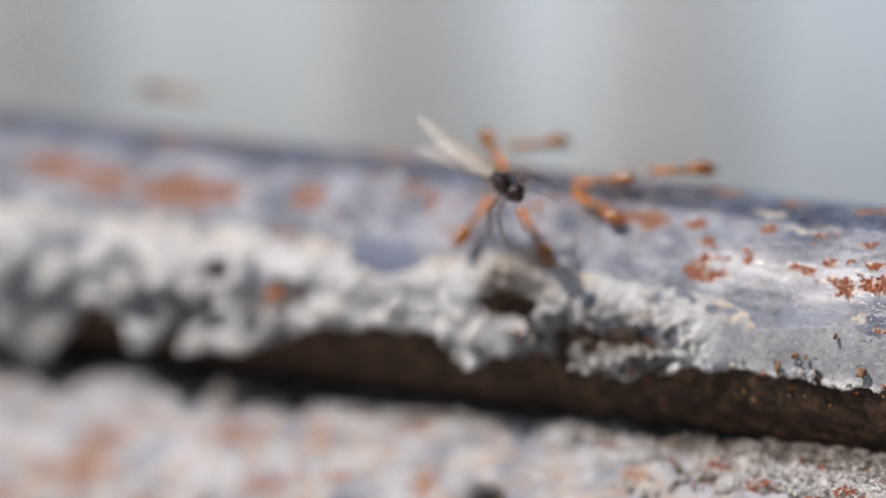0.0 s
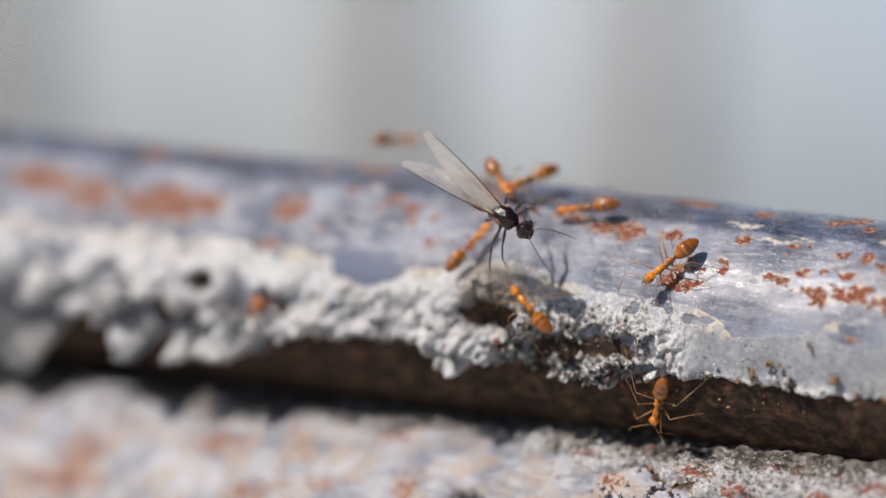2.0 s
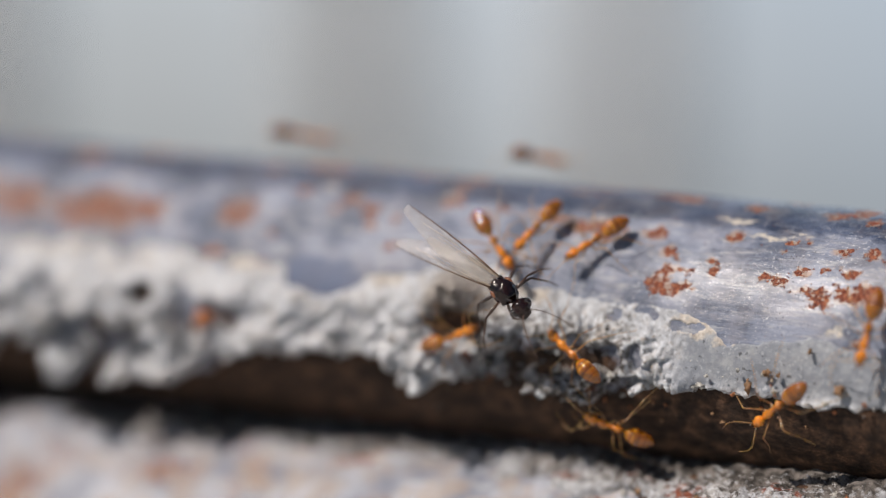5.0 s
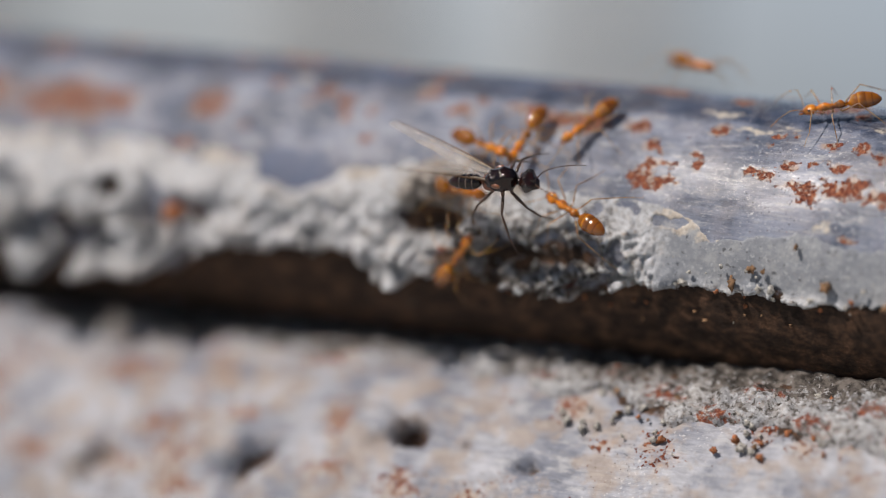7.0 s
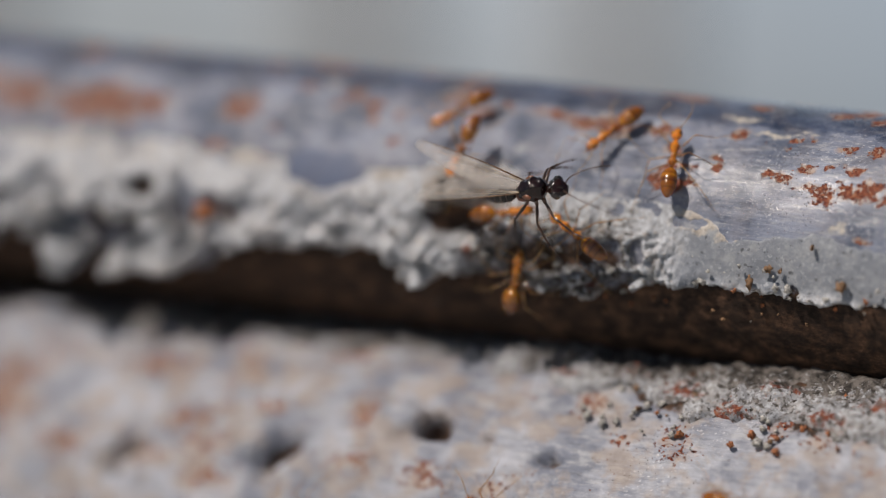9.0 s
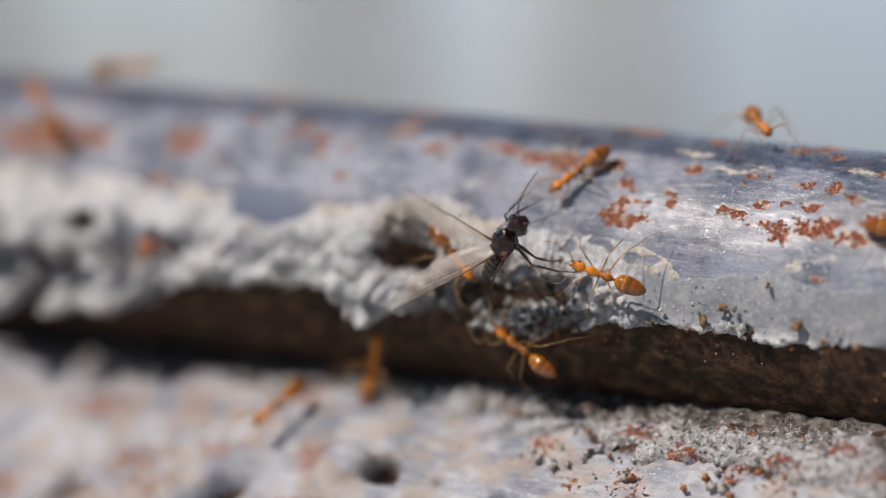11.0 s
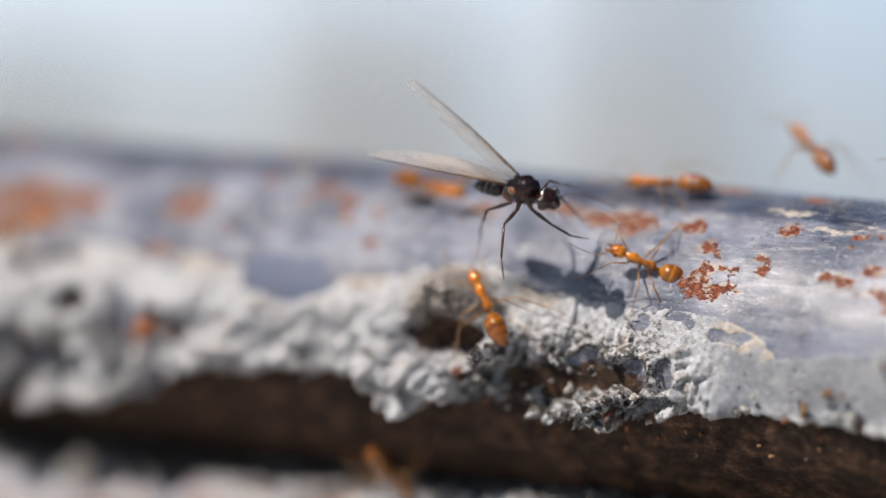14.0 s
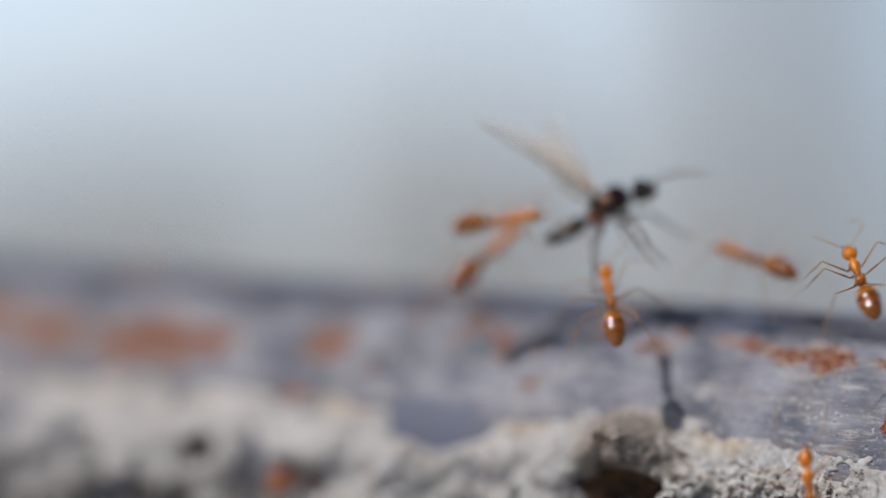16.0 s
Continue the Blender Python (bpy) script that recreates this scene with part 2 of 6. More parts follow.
GASTER = gaster_material()
LEG = plain_material("straw_leg", (0.40, 0.21, 0.07), 0.35, 0.45, 1500, 0.5, 0.3, glow=0.25)
EYE = plain_material("black_eye", (0.012, 0.008, 0.006), 0.15, 0.2, 2000, 0.6)
BLACK = plain_material("black_cuticle", (0.012, 0.004, 0.003), 0.6, 0.75, 900, 1.0, relief=0.00006, gloss=0.15, spec=0.0, ior=1.6)
BROWN = plain_material("red_brown_cuticle", (0.20, 0.055, 0.016), 0.35, 0.4, 1500, 0.4)
TEGULA = plain_material("orange_brown_plate", (0.20, 0.065, 0.018), 0.4, 0.4, 1800, 0.8, 0.2, gloss=0.15)
BAND = plain_material("pale_band", (0.11, 0.085, 0.07), 0.35, 0.6, 2500)
DARK_LEG = plain_material("dark_brown_leg", (0.075, 0.04, 0.025), 0.3, 0.4, 1200, 0.3)
VEIN = plain_material("wing_vein", (0.12, 0.065, 0.03), 0.4, 0.4, 1500)
PALE_VEIN = plain_material("pale_wing_vein", (0.50, 0.42, 0.32), 0.4, 0.3, 1500)


def wing_material():
    m, t, p = material("wing_membrane")
    p.inputs["Base Color"].default_value = (0.85, 0.80, 0.74, 1)
    p.inputs["Roughness"].default_value = 0.25
    tr = t.nodes.new("ShaderNodeBsdfTransparent")
    tl = t.nodes.new("ShaderNodeBsdfTranslucent")
    tl.inputs["Color"].default_value = (0.85, 0.80, 0.74, 1)
    a = t.nodes.new("ShaderNodeMixShader")
    a.inputs[0].default_value = 0.45
    b = t.nodes.new("ShaderNodeMixShader")
    link(t, p.outputs[0], a.inputs[1])
    link(t, tl.outputs[0], a.inputs[2])
    link(t, ramp(t, noise_node(t, 700, 4), [(0.40, grey(0.15)), (0.6, grey(0.28))]), b.inputs[0])
    link(t, tr.outputs[0], b.inputs[1])
    link(t, a.outputs[0], b.inputs[2])
    link(t, b.outputs[0], t.nodes["Material Output"].inputs["Surface"])
    bump(t, p, noise_node(t, 900, 3), 0.4, 0.0001)
    return m


WING = wing_material()


def backdrop_material():
    """Pale hazy distance with soft upright bands, far behind the bar; it glows, brightness painted in."""
    m, t, p = material("hazy_distance")
    co = t.nodes.new("ShaderNodeTexCoord")
    sp = t.nodes.new("ShaderNodeSeparateXYZ")
    link(t, co.outputs["Object"], sp.inputs[0])
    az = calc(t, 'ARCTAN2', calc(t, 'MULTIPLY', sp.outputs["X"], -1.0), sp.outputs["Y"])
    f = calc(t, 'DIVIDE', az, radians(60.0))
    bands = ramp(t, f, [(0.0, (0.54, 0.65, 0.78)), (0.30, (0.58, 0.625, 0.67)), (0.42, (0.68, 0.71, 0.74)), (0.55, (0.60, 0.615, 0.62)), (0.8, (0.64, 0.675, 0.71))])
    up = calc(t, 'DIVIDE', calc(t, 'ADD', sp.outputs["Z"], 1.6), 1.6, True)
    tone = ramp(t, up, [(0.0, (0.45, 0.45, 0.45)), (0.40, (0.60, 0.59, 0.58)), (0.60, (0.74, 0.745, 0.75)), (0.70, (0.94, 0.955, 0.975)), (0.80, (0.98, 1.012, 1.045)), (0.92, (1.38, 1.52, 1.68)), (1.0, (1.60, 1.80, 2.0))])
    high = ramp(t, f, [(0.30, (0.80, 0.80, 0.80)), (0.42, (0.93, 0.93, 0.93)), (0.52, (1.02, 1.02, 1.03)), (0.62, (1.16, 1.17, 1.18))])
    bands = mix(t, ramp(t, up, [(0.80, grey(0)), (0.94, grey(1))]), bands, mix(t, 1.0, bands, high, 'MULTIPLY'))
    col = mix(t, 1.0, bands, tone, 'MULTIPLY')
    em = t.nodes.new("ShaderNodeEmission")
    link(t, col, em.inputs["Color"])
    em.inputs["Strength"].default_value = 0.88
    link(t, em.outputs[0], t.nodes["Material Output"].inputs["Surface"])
    return m


def ground_material():
    m, t, p = material("pale_ground")
    link(t, ramp(t, noise_node(t, 4, 8, 0.65), [(0.3, (0.30, 0.30, 0.29)), (0.7, (0.45, 0.45, 0.44))]), p.inputs["Base Color"])
    p.inputs["Roughness"].default_value = 0.9
    bump(t, p, noise_node(t, 60, 8), 0.5, 0.01)
    return m


# ---- array noise ----
def lattice(i, j, k):
    v = np.sin(i * 127.1 + j * 311.7 + k * 74.7) * 43758.5453
    return v - np.floor(v)


def value_noise(x, y, z):
    i, j, k = np.floor(x), np.floor(y), np.floor(z)
    u, v, w = x - i, y - j, z - k
    u, v, w = u * u * (3 - 2 * u), v * v * (3 - 2 * v), w * w * (3 - 2 * w)
    out = 0
    for a in (0, 1):
        for b in (0, 1):
            for c in (0, 1):
                out = out + lattice(i + a, j + b, k + c) * np.where(a, u, 1 - u) * np.where(b, v, 1 - v) * np.where(c, w, 1 - w)
    return out


def fractal(x, y, z, octaves=4, gain=0.5):
    total, amp, norm = 0, 1.0, 0.0
    for o in range(octaves):
        total = total + amp * value_noise(x * 2 ** o + 17.3 * o, y * 2 ** o + 5.1 * o, z * 2 ** o - 9.7 * o)
        norm += amp
        amp *= gain
    return total / norm


def cells(x, y, z):
    """Distance to the nearest scattered point: round lumps."""
    i, j, k = np.floor(x), np.floor(y), np.floor(z)
    best = np.full(x.shape, 9.0)
    for a in (-1, 0, 1):
        for b in (-1, 0, 1):
            for c in (-1, 0, 1):
                p, q, r = i + a, j + b, k + c
                d = (p + lattice(p, q, r) - x) ** 2 + (q + lattice(p + 7, q, r) - y) ** 2 + (r + lattice(p, q + 7, r) - z) ** 2
                best = np.minimum(best, d)
    return np.sqrt(best)


def step(a, b, x):
    u = np.clip((x - a) / (b - a), 0, 1)
    return u * u * (3 - 2 * u)


def spots(x, a, rows, radius):
    """Soft patches: x in mm, angle in degrees, half length, half height in mm."""
    f = np.zeros(x.shape)
    k = np.radians(a) * radius
    x = x + 1.3 * (fractal(x * 0.9, k * 0.9, 51 + 0 * x, 4, 0.6) - 0.5)
    a = a + np.degrees(1.3 * (fractal(x * 0.9, k * 0.9, 57 + 0 * x, 4, 0.6) - 0.5) / radius)
    for cx, ca, rx, ry in rows:
        d = np.sqrt(((x - cx) / rx) ** 2 + (np.radians(a - ca) * radius / ry) ** 2)
        f = np.maximum(f, np.clip(1.20 - 0.75 * d, 0, 1))
    return f


def shell(name, xs, angles, radius, cy, cz, height, fields, mat, parent, label="", cut=None, closed=False):
    """A sheet wound round an axis along x: height(x, a) in mm over the radius. Faces wholly below cut are left out."""
    X, A = np.meshgrid(xs, angles, indexing="ij")
    h = height(X, A)
    r = radius + h
    an = np.radians(A)
    co = np.stack([X, cy - r * np.cos(an), cz + r * np.sin(an)], -1) * MM
    n, m = X.shape
    idx = np.arange(n * m).reshape(n, m)
    nxt = np.roll(idx, -1, axis=1) if closed else None
    a, b = (idx[:-1, :], idx[1:, :]) if closed else (idx[:-1, :-1], idx[1:, :-1])
    c, d = (nxt[1:, :], nxt[:-1, :]) if closed else (idx[1:, 1:], idx[:-1, 1:])
    quads = np.stack([a, b, c, d], -1).reshape(-1, 4)
    if cut is not None:
        quads = quads[(h.reshape(-1)[quads] > cut).any(axis=1)]
    used = np.unique(quads)
    remap = np.zeros(n * m, int)
    remap[used] = np.arange(len(used))
    quads = remap[quads]
    me = bpy.data.meshes.new(name)
    me.vertices.add(len(used))
    me.vertices.foreach_set("co", co.reshape(-1, 3)[used].ravel())
    me.loops.add(quads.size)
    me.loops.foreach_set("vertex_index", quads.ravel().astype(np.int32))
    me.polygons.add(len(quads))
    me.polygons.foreach_set("loop_start", np.arange(0, quads.size, 4, dtype=np.int32))
    me.polygons.foreach_set("use_smooth", np.ones(len(quads), bool))
    me.update(calc_edges=True)
    for key, fn in fields.items():
        at = me.attributes.new(key, 'FLOAT', 'POINT')
        at.data.foreach_set("value", fn(X, A).reshape(-1)[used].astype(np.float32))
    me.materials.append(mat)
    ob = new(name, me)
    ob.parent = parent
    if label:
        ob["label"] = label
    return ob


# ---- mesh helpers (millimetres) ----
def part(name, bm, mat, parent, label="", at=None):
    bmesh.ops.scale(bm, vec=(MM, MM, MM), verts=bm.verts)
    me = bpy.data.meshes.new(name)
    bmesh.ops.recalc_face_normals(bm, faces=bm.faces)
    for f in bm.faces:
        f.smooth = True
    bm.to_mesh(me)
    bm.free()
    me.materials.append(mat)
    ob = new(name, me)
    ob.parent = parent
    if at is not None:
        ob.location = Vector(at) * MM
    if label:
        ob["label"] = label
    return ob


def ball(bm, centre, radii, seg=14, rings=10, turn=(0, 0, 0)):
    m = Matrix.Translation(centre) @ Euler([radians(a) for a in turn]).to_matrix().to_4x4() @ Matrix.Diagonal((*radii, 1))
    bmesh.ops.create_uvsphere(bm, u_segments=seg, v_segments=rings, radius=1.0, matrix=m)


def tube(bm, points, radii, seg=7):
    pts = [Vector(p) for p in points]
    ringlist = []
    for i, p in enumerate(pts):
        d = (pts[min(i + 1, len(pts) - 1)] - pts[max(i - 1, 0)]).normalized()
        s = d.cross(Vector((0.13, 0.21, 1.0))).normalized()
        u = s.cross(d)
        ringlist.append([bm.verts.new(p + (s * math.cos(k * math.tau / seg) + u * math.sin(k * math.tau / seg)) * radii[i]) for k in range(seg)])
    for r0, r1 in zip(ringlist, ringlist[1:]):
        for k in range(seg):
            bm.faces.new((r0[k], r0[(k + 1) % seg], r1[(k + 1) % seg], r1[k]))
    bm.faces.new(ringlist[0][::-1])
    bm.faces.new(ringlist[-1])


def lathe(bm, profile, seg=16, squash=1.0):
    """Rings along x: (x, radius, z)."""
    rl = []
    for x, r, z in profile:
        rl.append([bm.verts.new((x, r * math.cos(k * math.tau / seg), z + squash * r * math.sin(k * math.tau / seg))) for k in range(seg)])
    for r0, r1 in zip(rl, rl[1:]):
        for k in range(seg):
            bm.faces.new((r0[k], r0[(k + 1) % seg], r1[(k + 1) % seg], r1[k]))
    bm.faces.new(rl[0][::-1])
    bm.faces.new(rl[-1])


def smooth_line(points, n=4):
    """A few more points along a bent line."""
    p = [Vector(v) for v in points]
    out = []
    for i in range(len(p) - 1):
        a, b, c, d = p[max(i - 1, 0)], p[i], p[i + 1], p[min(i + 2, len(p) - 1)]
        for k in range(n):
            u = k / n
            out.append(0.5 * ((2 * b) + (c - a) * u + (2 * a - 5 * b + 4 * c - d) * u * u + (3 * b - a - 3 * c + d) * u ** 3))
    return out + [p[-1]]


def taper(n, a, b):
    return [a + (b - a) * i / (n - 1) for i in range(n)]


# ---- the upper bar ----
def spaced(lo, hi, inner_lo, inner_hi, fine, coarse):
    return np.concatenate([np.arange(lo, inner_lo, coarse), np.arange(inner_lo, inner_hi, fine), np.arange(inner_hi, hi + coarse * 0.5, coarse)])


BAR_RUST = [(-24.1, 41, 3.6, 1.3), (-29.7, 41, 1.9, 1.3), (-21.5, 44, 1.6, 1.0), (-34.0, 47, 3.0, 1.2), (-27.0, 78, 1.2, 1.0), (-15.1, 46, 1.4, 0.95), (-15.8, 27, 0.7, 0.4), (-12.5, 38, 0.4, 0.25), (-14.7, 80, 0.6, 0.6),
            (-11.5, 61, 0.5, 0.4), (-8.9, 52, 0.4, 0.3), (-8.3, 60, 0.55, 0.45), (-6.8, 56, 0.7, 0.5), (-6.5, 48, 0.4, 0.3), (-5.2, 49, 0.4, 0.3), (-4.8, 37, 0.55, 0.3), (-2.3, 63, 0.7, 0.5), (-2.1, 71, 0.5, 0.4),
            (-0.2, 55, 0.9, 0.4), (1.0, 63, 0.5, 0.35), (3.6, 60, 1.2, 0.5), (5.6, 57, 1.2, 0.5)]
BAR_RUST2 = [(10.0, 56, 0.7, 0.57), (11.1, 47, 0.42, 0.46), (11.1, 33, 0.62, 0.6), (11.9, 30, 0.5, 0.4), (12.8, 34, 0.52, 0.2), (13.7, 40, 0.28, 0.35), (13.4, 46, 0.3, 0.24), (11.8, 46, 0.28, 0.2), (11.3, 39, 0.35, 0.28), (12.2, 41, 0.45, 0.18),
             (7.4, 56, 1.1, 0.5), (14.4, 59, 0.5, 0.42), (17.6, 58, 0.39, 0.22), (18.5, 58, 0.32, 0.18), (17.2, 52, 0.27, 0.26), (20.4, 55, 0.58, 0.31), (16.9, 41, 0.39, 0.3), (17.7, 40, 0.39, 0.29), (18.6, 44, 0.45, 0.3),
             (19.8, 44, 0.26, 0.18), (20.5, 39, 0.26, 0.19), (21.1, 46, 0.48, 0.28), (18.8, 35, 0.51, 0.28), (19.5, 33, 0.7, 0.5), (21.3, 35, 0.79, 0.45), (14.6, 84, 0.6, 0.5), (19.4, 81, 0.46, 0.45), (22.2, 16, 0.38, 0.18)]
BAR_RUST3 = [(21.2, 77, 0.48, 0.41), (22.0, 55, 0.44, 0.31), (23.0, 51, 0.56, 0.33), (22.1, 38, 0.68, 0.4), (23.5, 34, 1.0, 0.48), (24.2, 43, 0.46, 0.39), (23.7, 68, 0.38, 0.26), (26.0, 44, 1.3, 0.7), (28.5, 52, 1.1, 0.5)]
BAR_CREAM = [(14.3, 68, 1.1, 0.35), (16.4, 59.5, 1.6, 0.25), (18.2, 63, 0.6, 0.35), (13.3, 70, 0.6, 0.25), (22.7, 68, 0.8, 0.4), (24.0, 66, 0.7, 0.2), (-2.6, 68, 1.0, 0.3), (-10.4, 66, 0.8, 0.3), (20.9, 19, 0.6, 0.3)]


def top_edge(x):
    return np.interp(x, [-160, -30, -22.5, -20, -18, -16.5, -12, -8.5, -6, -4, 0, 3.7, 7.3, 10.5, 12.5, 14.2, 15.4, 16.2, 17.9, 20.3, 23, 160], [26, 26, 28, 33, 33, 26, 27, 26, 27, 30, 33, 30, 28, 25, 24, 21, 13.5, 14, 17, 18, 16.5, 16])


def low_edge(x):
    return np.interp(x, [-160, -38, -34.5, -33, -31.3, -29.4, -27.6, -26.2, -25.5, -24.3, -23.3, -22.5, -21.5, -20.2, -19.2, -18.3, -17.2, -16.0, -15.0, -13.8, -12.2, -10, -8, -6, -4.5, -3, -1.2, -0.4, 2, 4.2, 7.8, 9, 10.5, 11.5, 13.8, 15.5, 17.7, 19.5, 23, 160],
                     [-38, -40, -48, -44, -28, -19, -17, -18, -26, -29, -25, -37, -38, -33, -27, -32, -34, -29, -18, -15, -11.5, -12, -9, -8, -13, -18, -17.5, -15, -16, -17, -18, -18, -13, -11, -9.5, -11, -10, -11, -9, -9])


def bar_rust(x, a):
    f = np.maximum(np.where(x < -12, 0.80, 0.85) * spots(x, a, BAR_RUST, BAR_R), np.maximum(spots(x, a, BAR_RUST2, BAR_R), 0.9 * spots(x, a, BAR_RUST3, BAR_R)))
    # a row of flecks along the crest
    n = fractal(x * 0.55, a * 0.09, 3.0 + 0 * x, 3)
    crest = step(76, 88, a) * (1 - step(112, 125, a)) * step(0.50, 0.68, n)
    return np.maximum(f, crest * 0.85)


def bar_grime_shade(x, a):
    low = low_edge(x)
    # brown dirt of the underside, with its shade painted in as well
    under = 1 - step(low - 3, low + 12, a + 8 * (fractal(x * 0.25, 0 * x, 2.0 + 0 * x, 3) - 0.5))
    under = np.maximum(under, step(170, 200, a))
    # the dark inside the hollows, painted on the bar as shade
    void_shade = spots(x, a, [(0.0, 8, 2.2, 1.0), (5.6, -6, 4.5, 1.4), (-19.7, 5.5, 1.5, 0.8), (-22.4, -10, 2.0, 1.2), (-29, -20, 3, 2.0), (-14, -8, 2, 1.0)], BAR_R)
    return np.maximum(under, void_shade)


def bare_patch(x, a):
    """An oval of clean paint that the mortar left free."""
    k = np.radians(a - 21.5) * BAR_R
    w = 0.45 * (fractal(x * 0.9, k * 0.9, 71 + 0 * x, 3) - 0.5)
    return 1 - step(0.90, 1.06, np.sqrt(((x + 8.7) / 2.5) ** 2 + (k / 1.12) ** 2) + w)


def bar_height(x, a):
    k = np.radians(a) * BAR_R
    big = fractal(x * 0.10, k * 0.25, 1.0 + 0 * x, 3) - 0.5
    fine = fractal(x * 0.5, k * 2.2, 4.0 + 0 * x, 4) - 0.5
    return 0.16 * big + 0.07 * fine - 0.10 * step(0.5, 0.9, bar_rust(x, a)) * fractal(x * 3, k * 3, 8 + 0 * x, 2)


def bar_dull(x, a):
    """Chalky paint; only towards one end is it rubbed glossy."""
    k = np.radians(a) * BAR_R
    return np.clip(1.05 - 1.05 * step(8.5, 14, x + 3.5 * (fractal(x * 0.5, k * 0.8, 97 + 0 * x, 4) - 0.5)), 0, 1)


metal_bar = tagged(new("metal_bar"), "blue-grey painted metal bar with rust flecks and mortar crust", "metal bar")
xs_bar = spaced(-160, 160, -44, 34, 0.22, 2.0)
an_bar = np.concatenate([np.arange(-80, 120, 1.6), np.arange(120, 280, 5.0)])
shell("bar_surface", xs_bar, an_bar, BAR_R, 0, 0, bar_height, {"rust": bar_rust, "grime_shade": bar_grime_shade, "cream": lambda x, a: spots(x, a, BAR_CREAM, BAR_R), "clean": lambda x, a: 0.9 * bare_patch(x, a), "crest": lambda x, a: step(54, 76, a) * (1 - step(150, 170, a)), "dull": bar_dull}, PAINT, metal_bar, "glossy blue-grey paint with rust flecks", closed=True)


# crust of old mortar on its front
def crust_height(x, a):
    k = np.radians(a) * BAR_R
    wob = fractal(x * 0.55, k * 0.55, 11 + 0 * x, 4) - 0.5
    wob2 = fractal(x * 2.2, k * 2.2, 5 + 0 * x, 3) - 0.5
    fray = 1 - 0.55 * step(9, 13, x)
    edge = np.minimum(top_edge(x) - a, a - low_edge(x)) * BAR_R * 0.01745 + fray * (2.0 * wob + 0.7 * wob2) + 0.25 * (fractal(x * 3.2, k * 3.2, 83 + 0 * x, 3) - 0.5)
    inside = step(-0.15, 0.45, edge)
    left = 1 - step(-16, -9, x)
    right = step(10.5, 14, x)
    down = 1 - step(-6, 26, a)
    thick = left * (0.32 + 1.25 * down) + (1 - left) * (1 - right) * (0.14 + 0.95 * down) + right * (0.16 + 0.28 * (1 - step(-12, 2, a)))
    s = 0.52 * left + (1 - left) * (0.95 * (1 - right) + 1.5 * right)
    lump = np.clip(1.08 - 1.45 * cells(x * s + 0.5 * wob, k * s + 0.5 * wob2, 3 + 0 * x) ** 2, -0.15, 1.0)
    lump2 = np.clip(1.05 - 1.5 * cells(x * 1.5 + 0.4 * wob, k * 1.5, 9 + 0 * x) ** 2, -0.1, 1.0)
    grain = fractal(x * 2.6, k * 2.6, 7 + 0 * x, 3, 0.7) - 0.5
    crumb = 0.55 * np.clip(1.0 - 1.6 * cells(x * 2.9, k * 2.9, 23 + 1.5 * wob) ** 2, -0.2, 1) + 0.32 * np.clip(1.0 - 1.6 * cells(x * 5.0, k * 5.0, 29 + 1.5 * wob) ** 2, -0.2, 1)
    film = right * step(-10.5, -4.5, a + 9 * wob)
    rough = (0.25 + 0.75 * down) * (1 - 0.84 * film)
    h = thick * (0.12 + rough * (1.05 * lump + 0.44 * lump2) + 0.25 * (1 - rough)) + rough * (0.40 * grain + 0.85 * crumb - 0.22) * (1 - right * (0.45 + 0.50 * step(-15, -9, a))) + 0.07 * grain * (1 - 0.7 * film) + (0.10 * (1 - 0.85 * film) + 0.20 * rough) * (fractal(x * 6.0, k * 6.0, 37 + 0 * x, 2, 0.7) - 0.5)
    # a rounded knob over a deep hollow, and lumps that hang lower
    for cx, ca, rx, ry, amp in ((0.1, 19.0, 1.75, 1.15, 2.7), (-1.8, -10, 1.1, 1.0, 1.1), (2.5, 3.5, 0.7, 0.7, 1.9), (-24.6, -17, 1.1, 1.5, 1.3), (-21.9, -27, 1.0, 1.5, 1.1), (-17.5, -22, 1.0, 1.4, 1.1), (-20.2, -18, 0.8, 0.8, 0.7), (-34.2, -32, 1.5, 2.2, 1.2), (-14.0, -7, 1.0, 0.7, 0.7), (-29.5, -12, 1.6, 1.6, 0.6), (12.9, -5.5, 0.9, 0.75, 0.7), (-11.4, -3, 0.9, 0.8, 0.8), (17.6, -6.5, 0.7, 0.45, 0.35), (15.0, -8.0, 0.6, 0.4, 0.3), (20.6, -8, 0.7, 0.4, 0.3), (-7.5, -2, 0.8, 0.7, 0.5), (-5.2, -6, 0.7, 0.6, 0.4)):
        h = h + amp * (0.6 + 1.2 * (wob + 0.35)) * np.exp(-((x - cx) / rx) ** 2 - (np.radians(a - ca) * BAR_R / ry) ** 2)
    hollow = spots(x, a, [(0.1, 7.8, 1.9, 0.85), (-1.4, 6.5, 0.8, 0.5), (1.2, 2.5, 0.8, 0.5), (4.4, -0.5, 1.1, 0.7), (6.3, 3.5, 0.9, 0.6), (7.6, -2, 0.9, 0.9), (8.9, -0.5, 0.7, 1.0), (5.6, -8, 1.0, 0.6), (-19.8, 5.7, 1.4, 0.62), (-22.4, -9, 1.1, 0.9), (-14.6, -14, 0.7, 0.6), (-27.8, -22, 1.0, 1.2), (-23.0, -15, 0.5, 1.1), (-19.0, -11, 0.9, 0.35), (-28.6, -5, 0.6, 0.9), (-25.6, 0, 0.9, 0.3), (-16.6, -12, 0.5, 0.5), (10.4, 2, 0.5, 0.7), (18.7, -8.5, 0.25, 0.5), (13.9, -9, 0.3, 0.4)], BAR_R)
    bare = spots(x, a, [(-19.6, 33, 1.6, 0.8), (10.5, 21, 0.7, 0.25), (13.0, 17, 0.7, 0.25), (8.8, 19, 0.5, 0.2)], BAR_R)
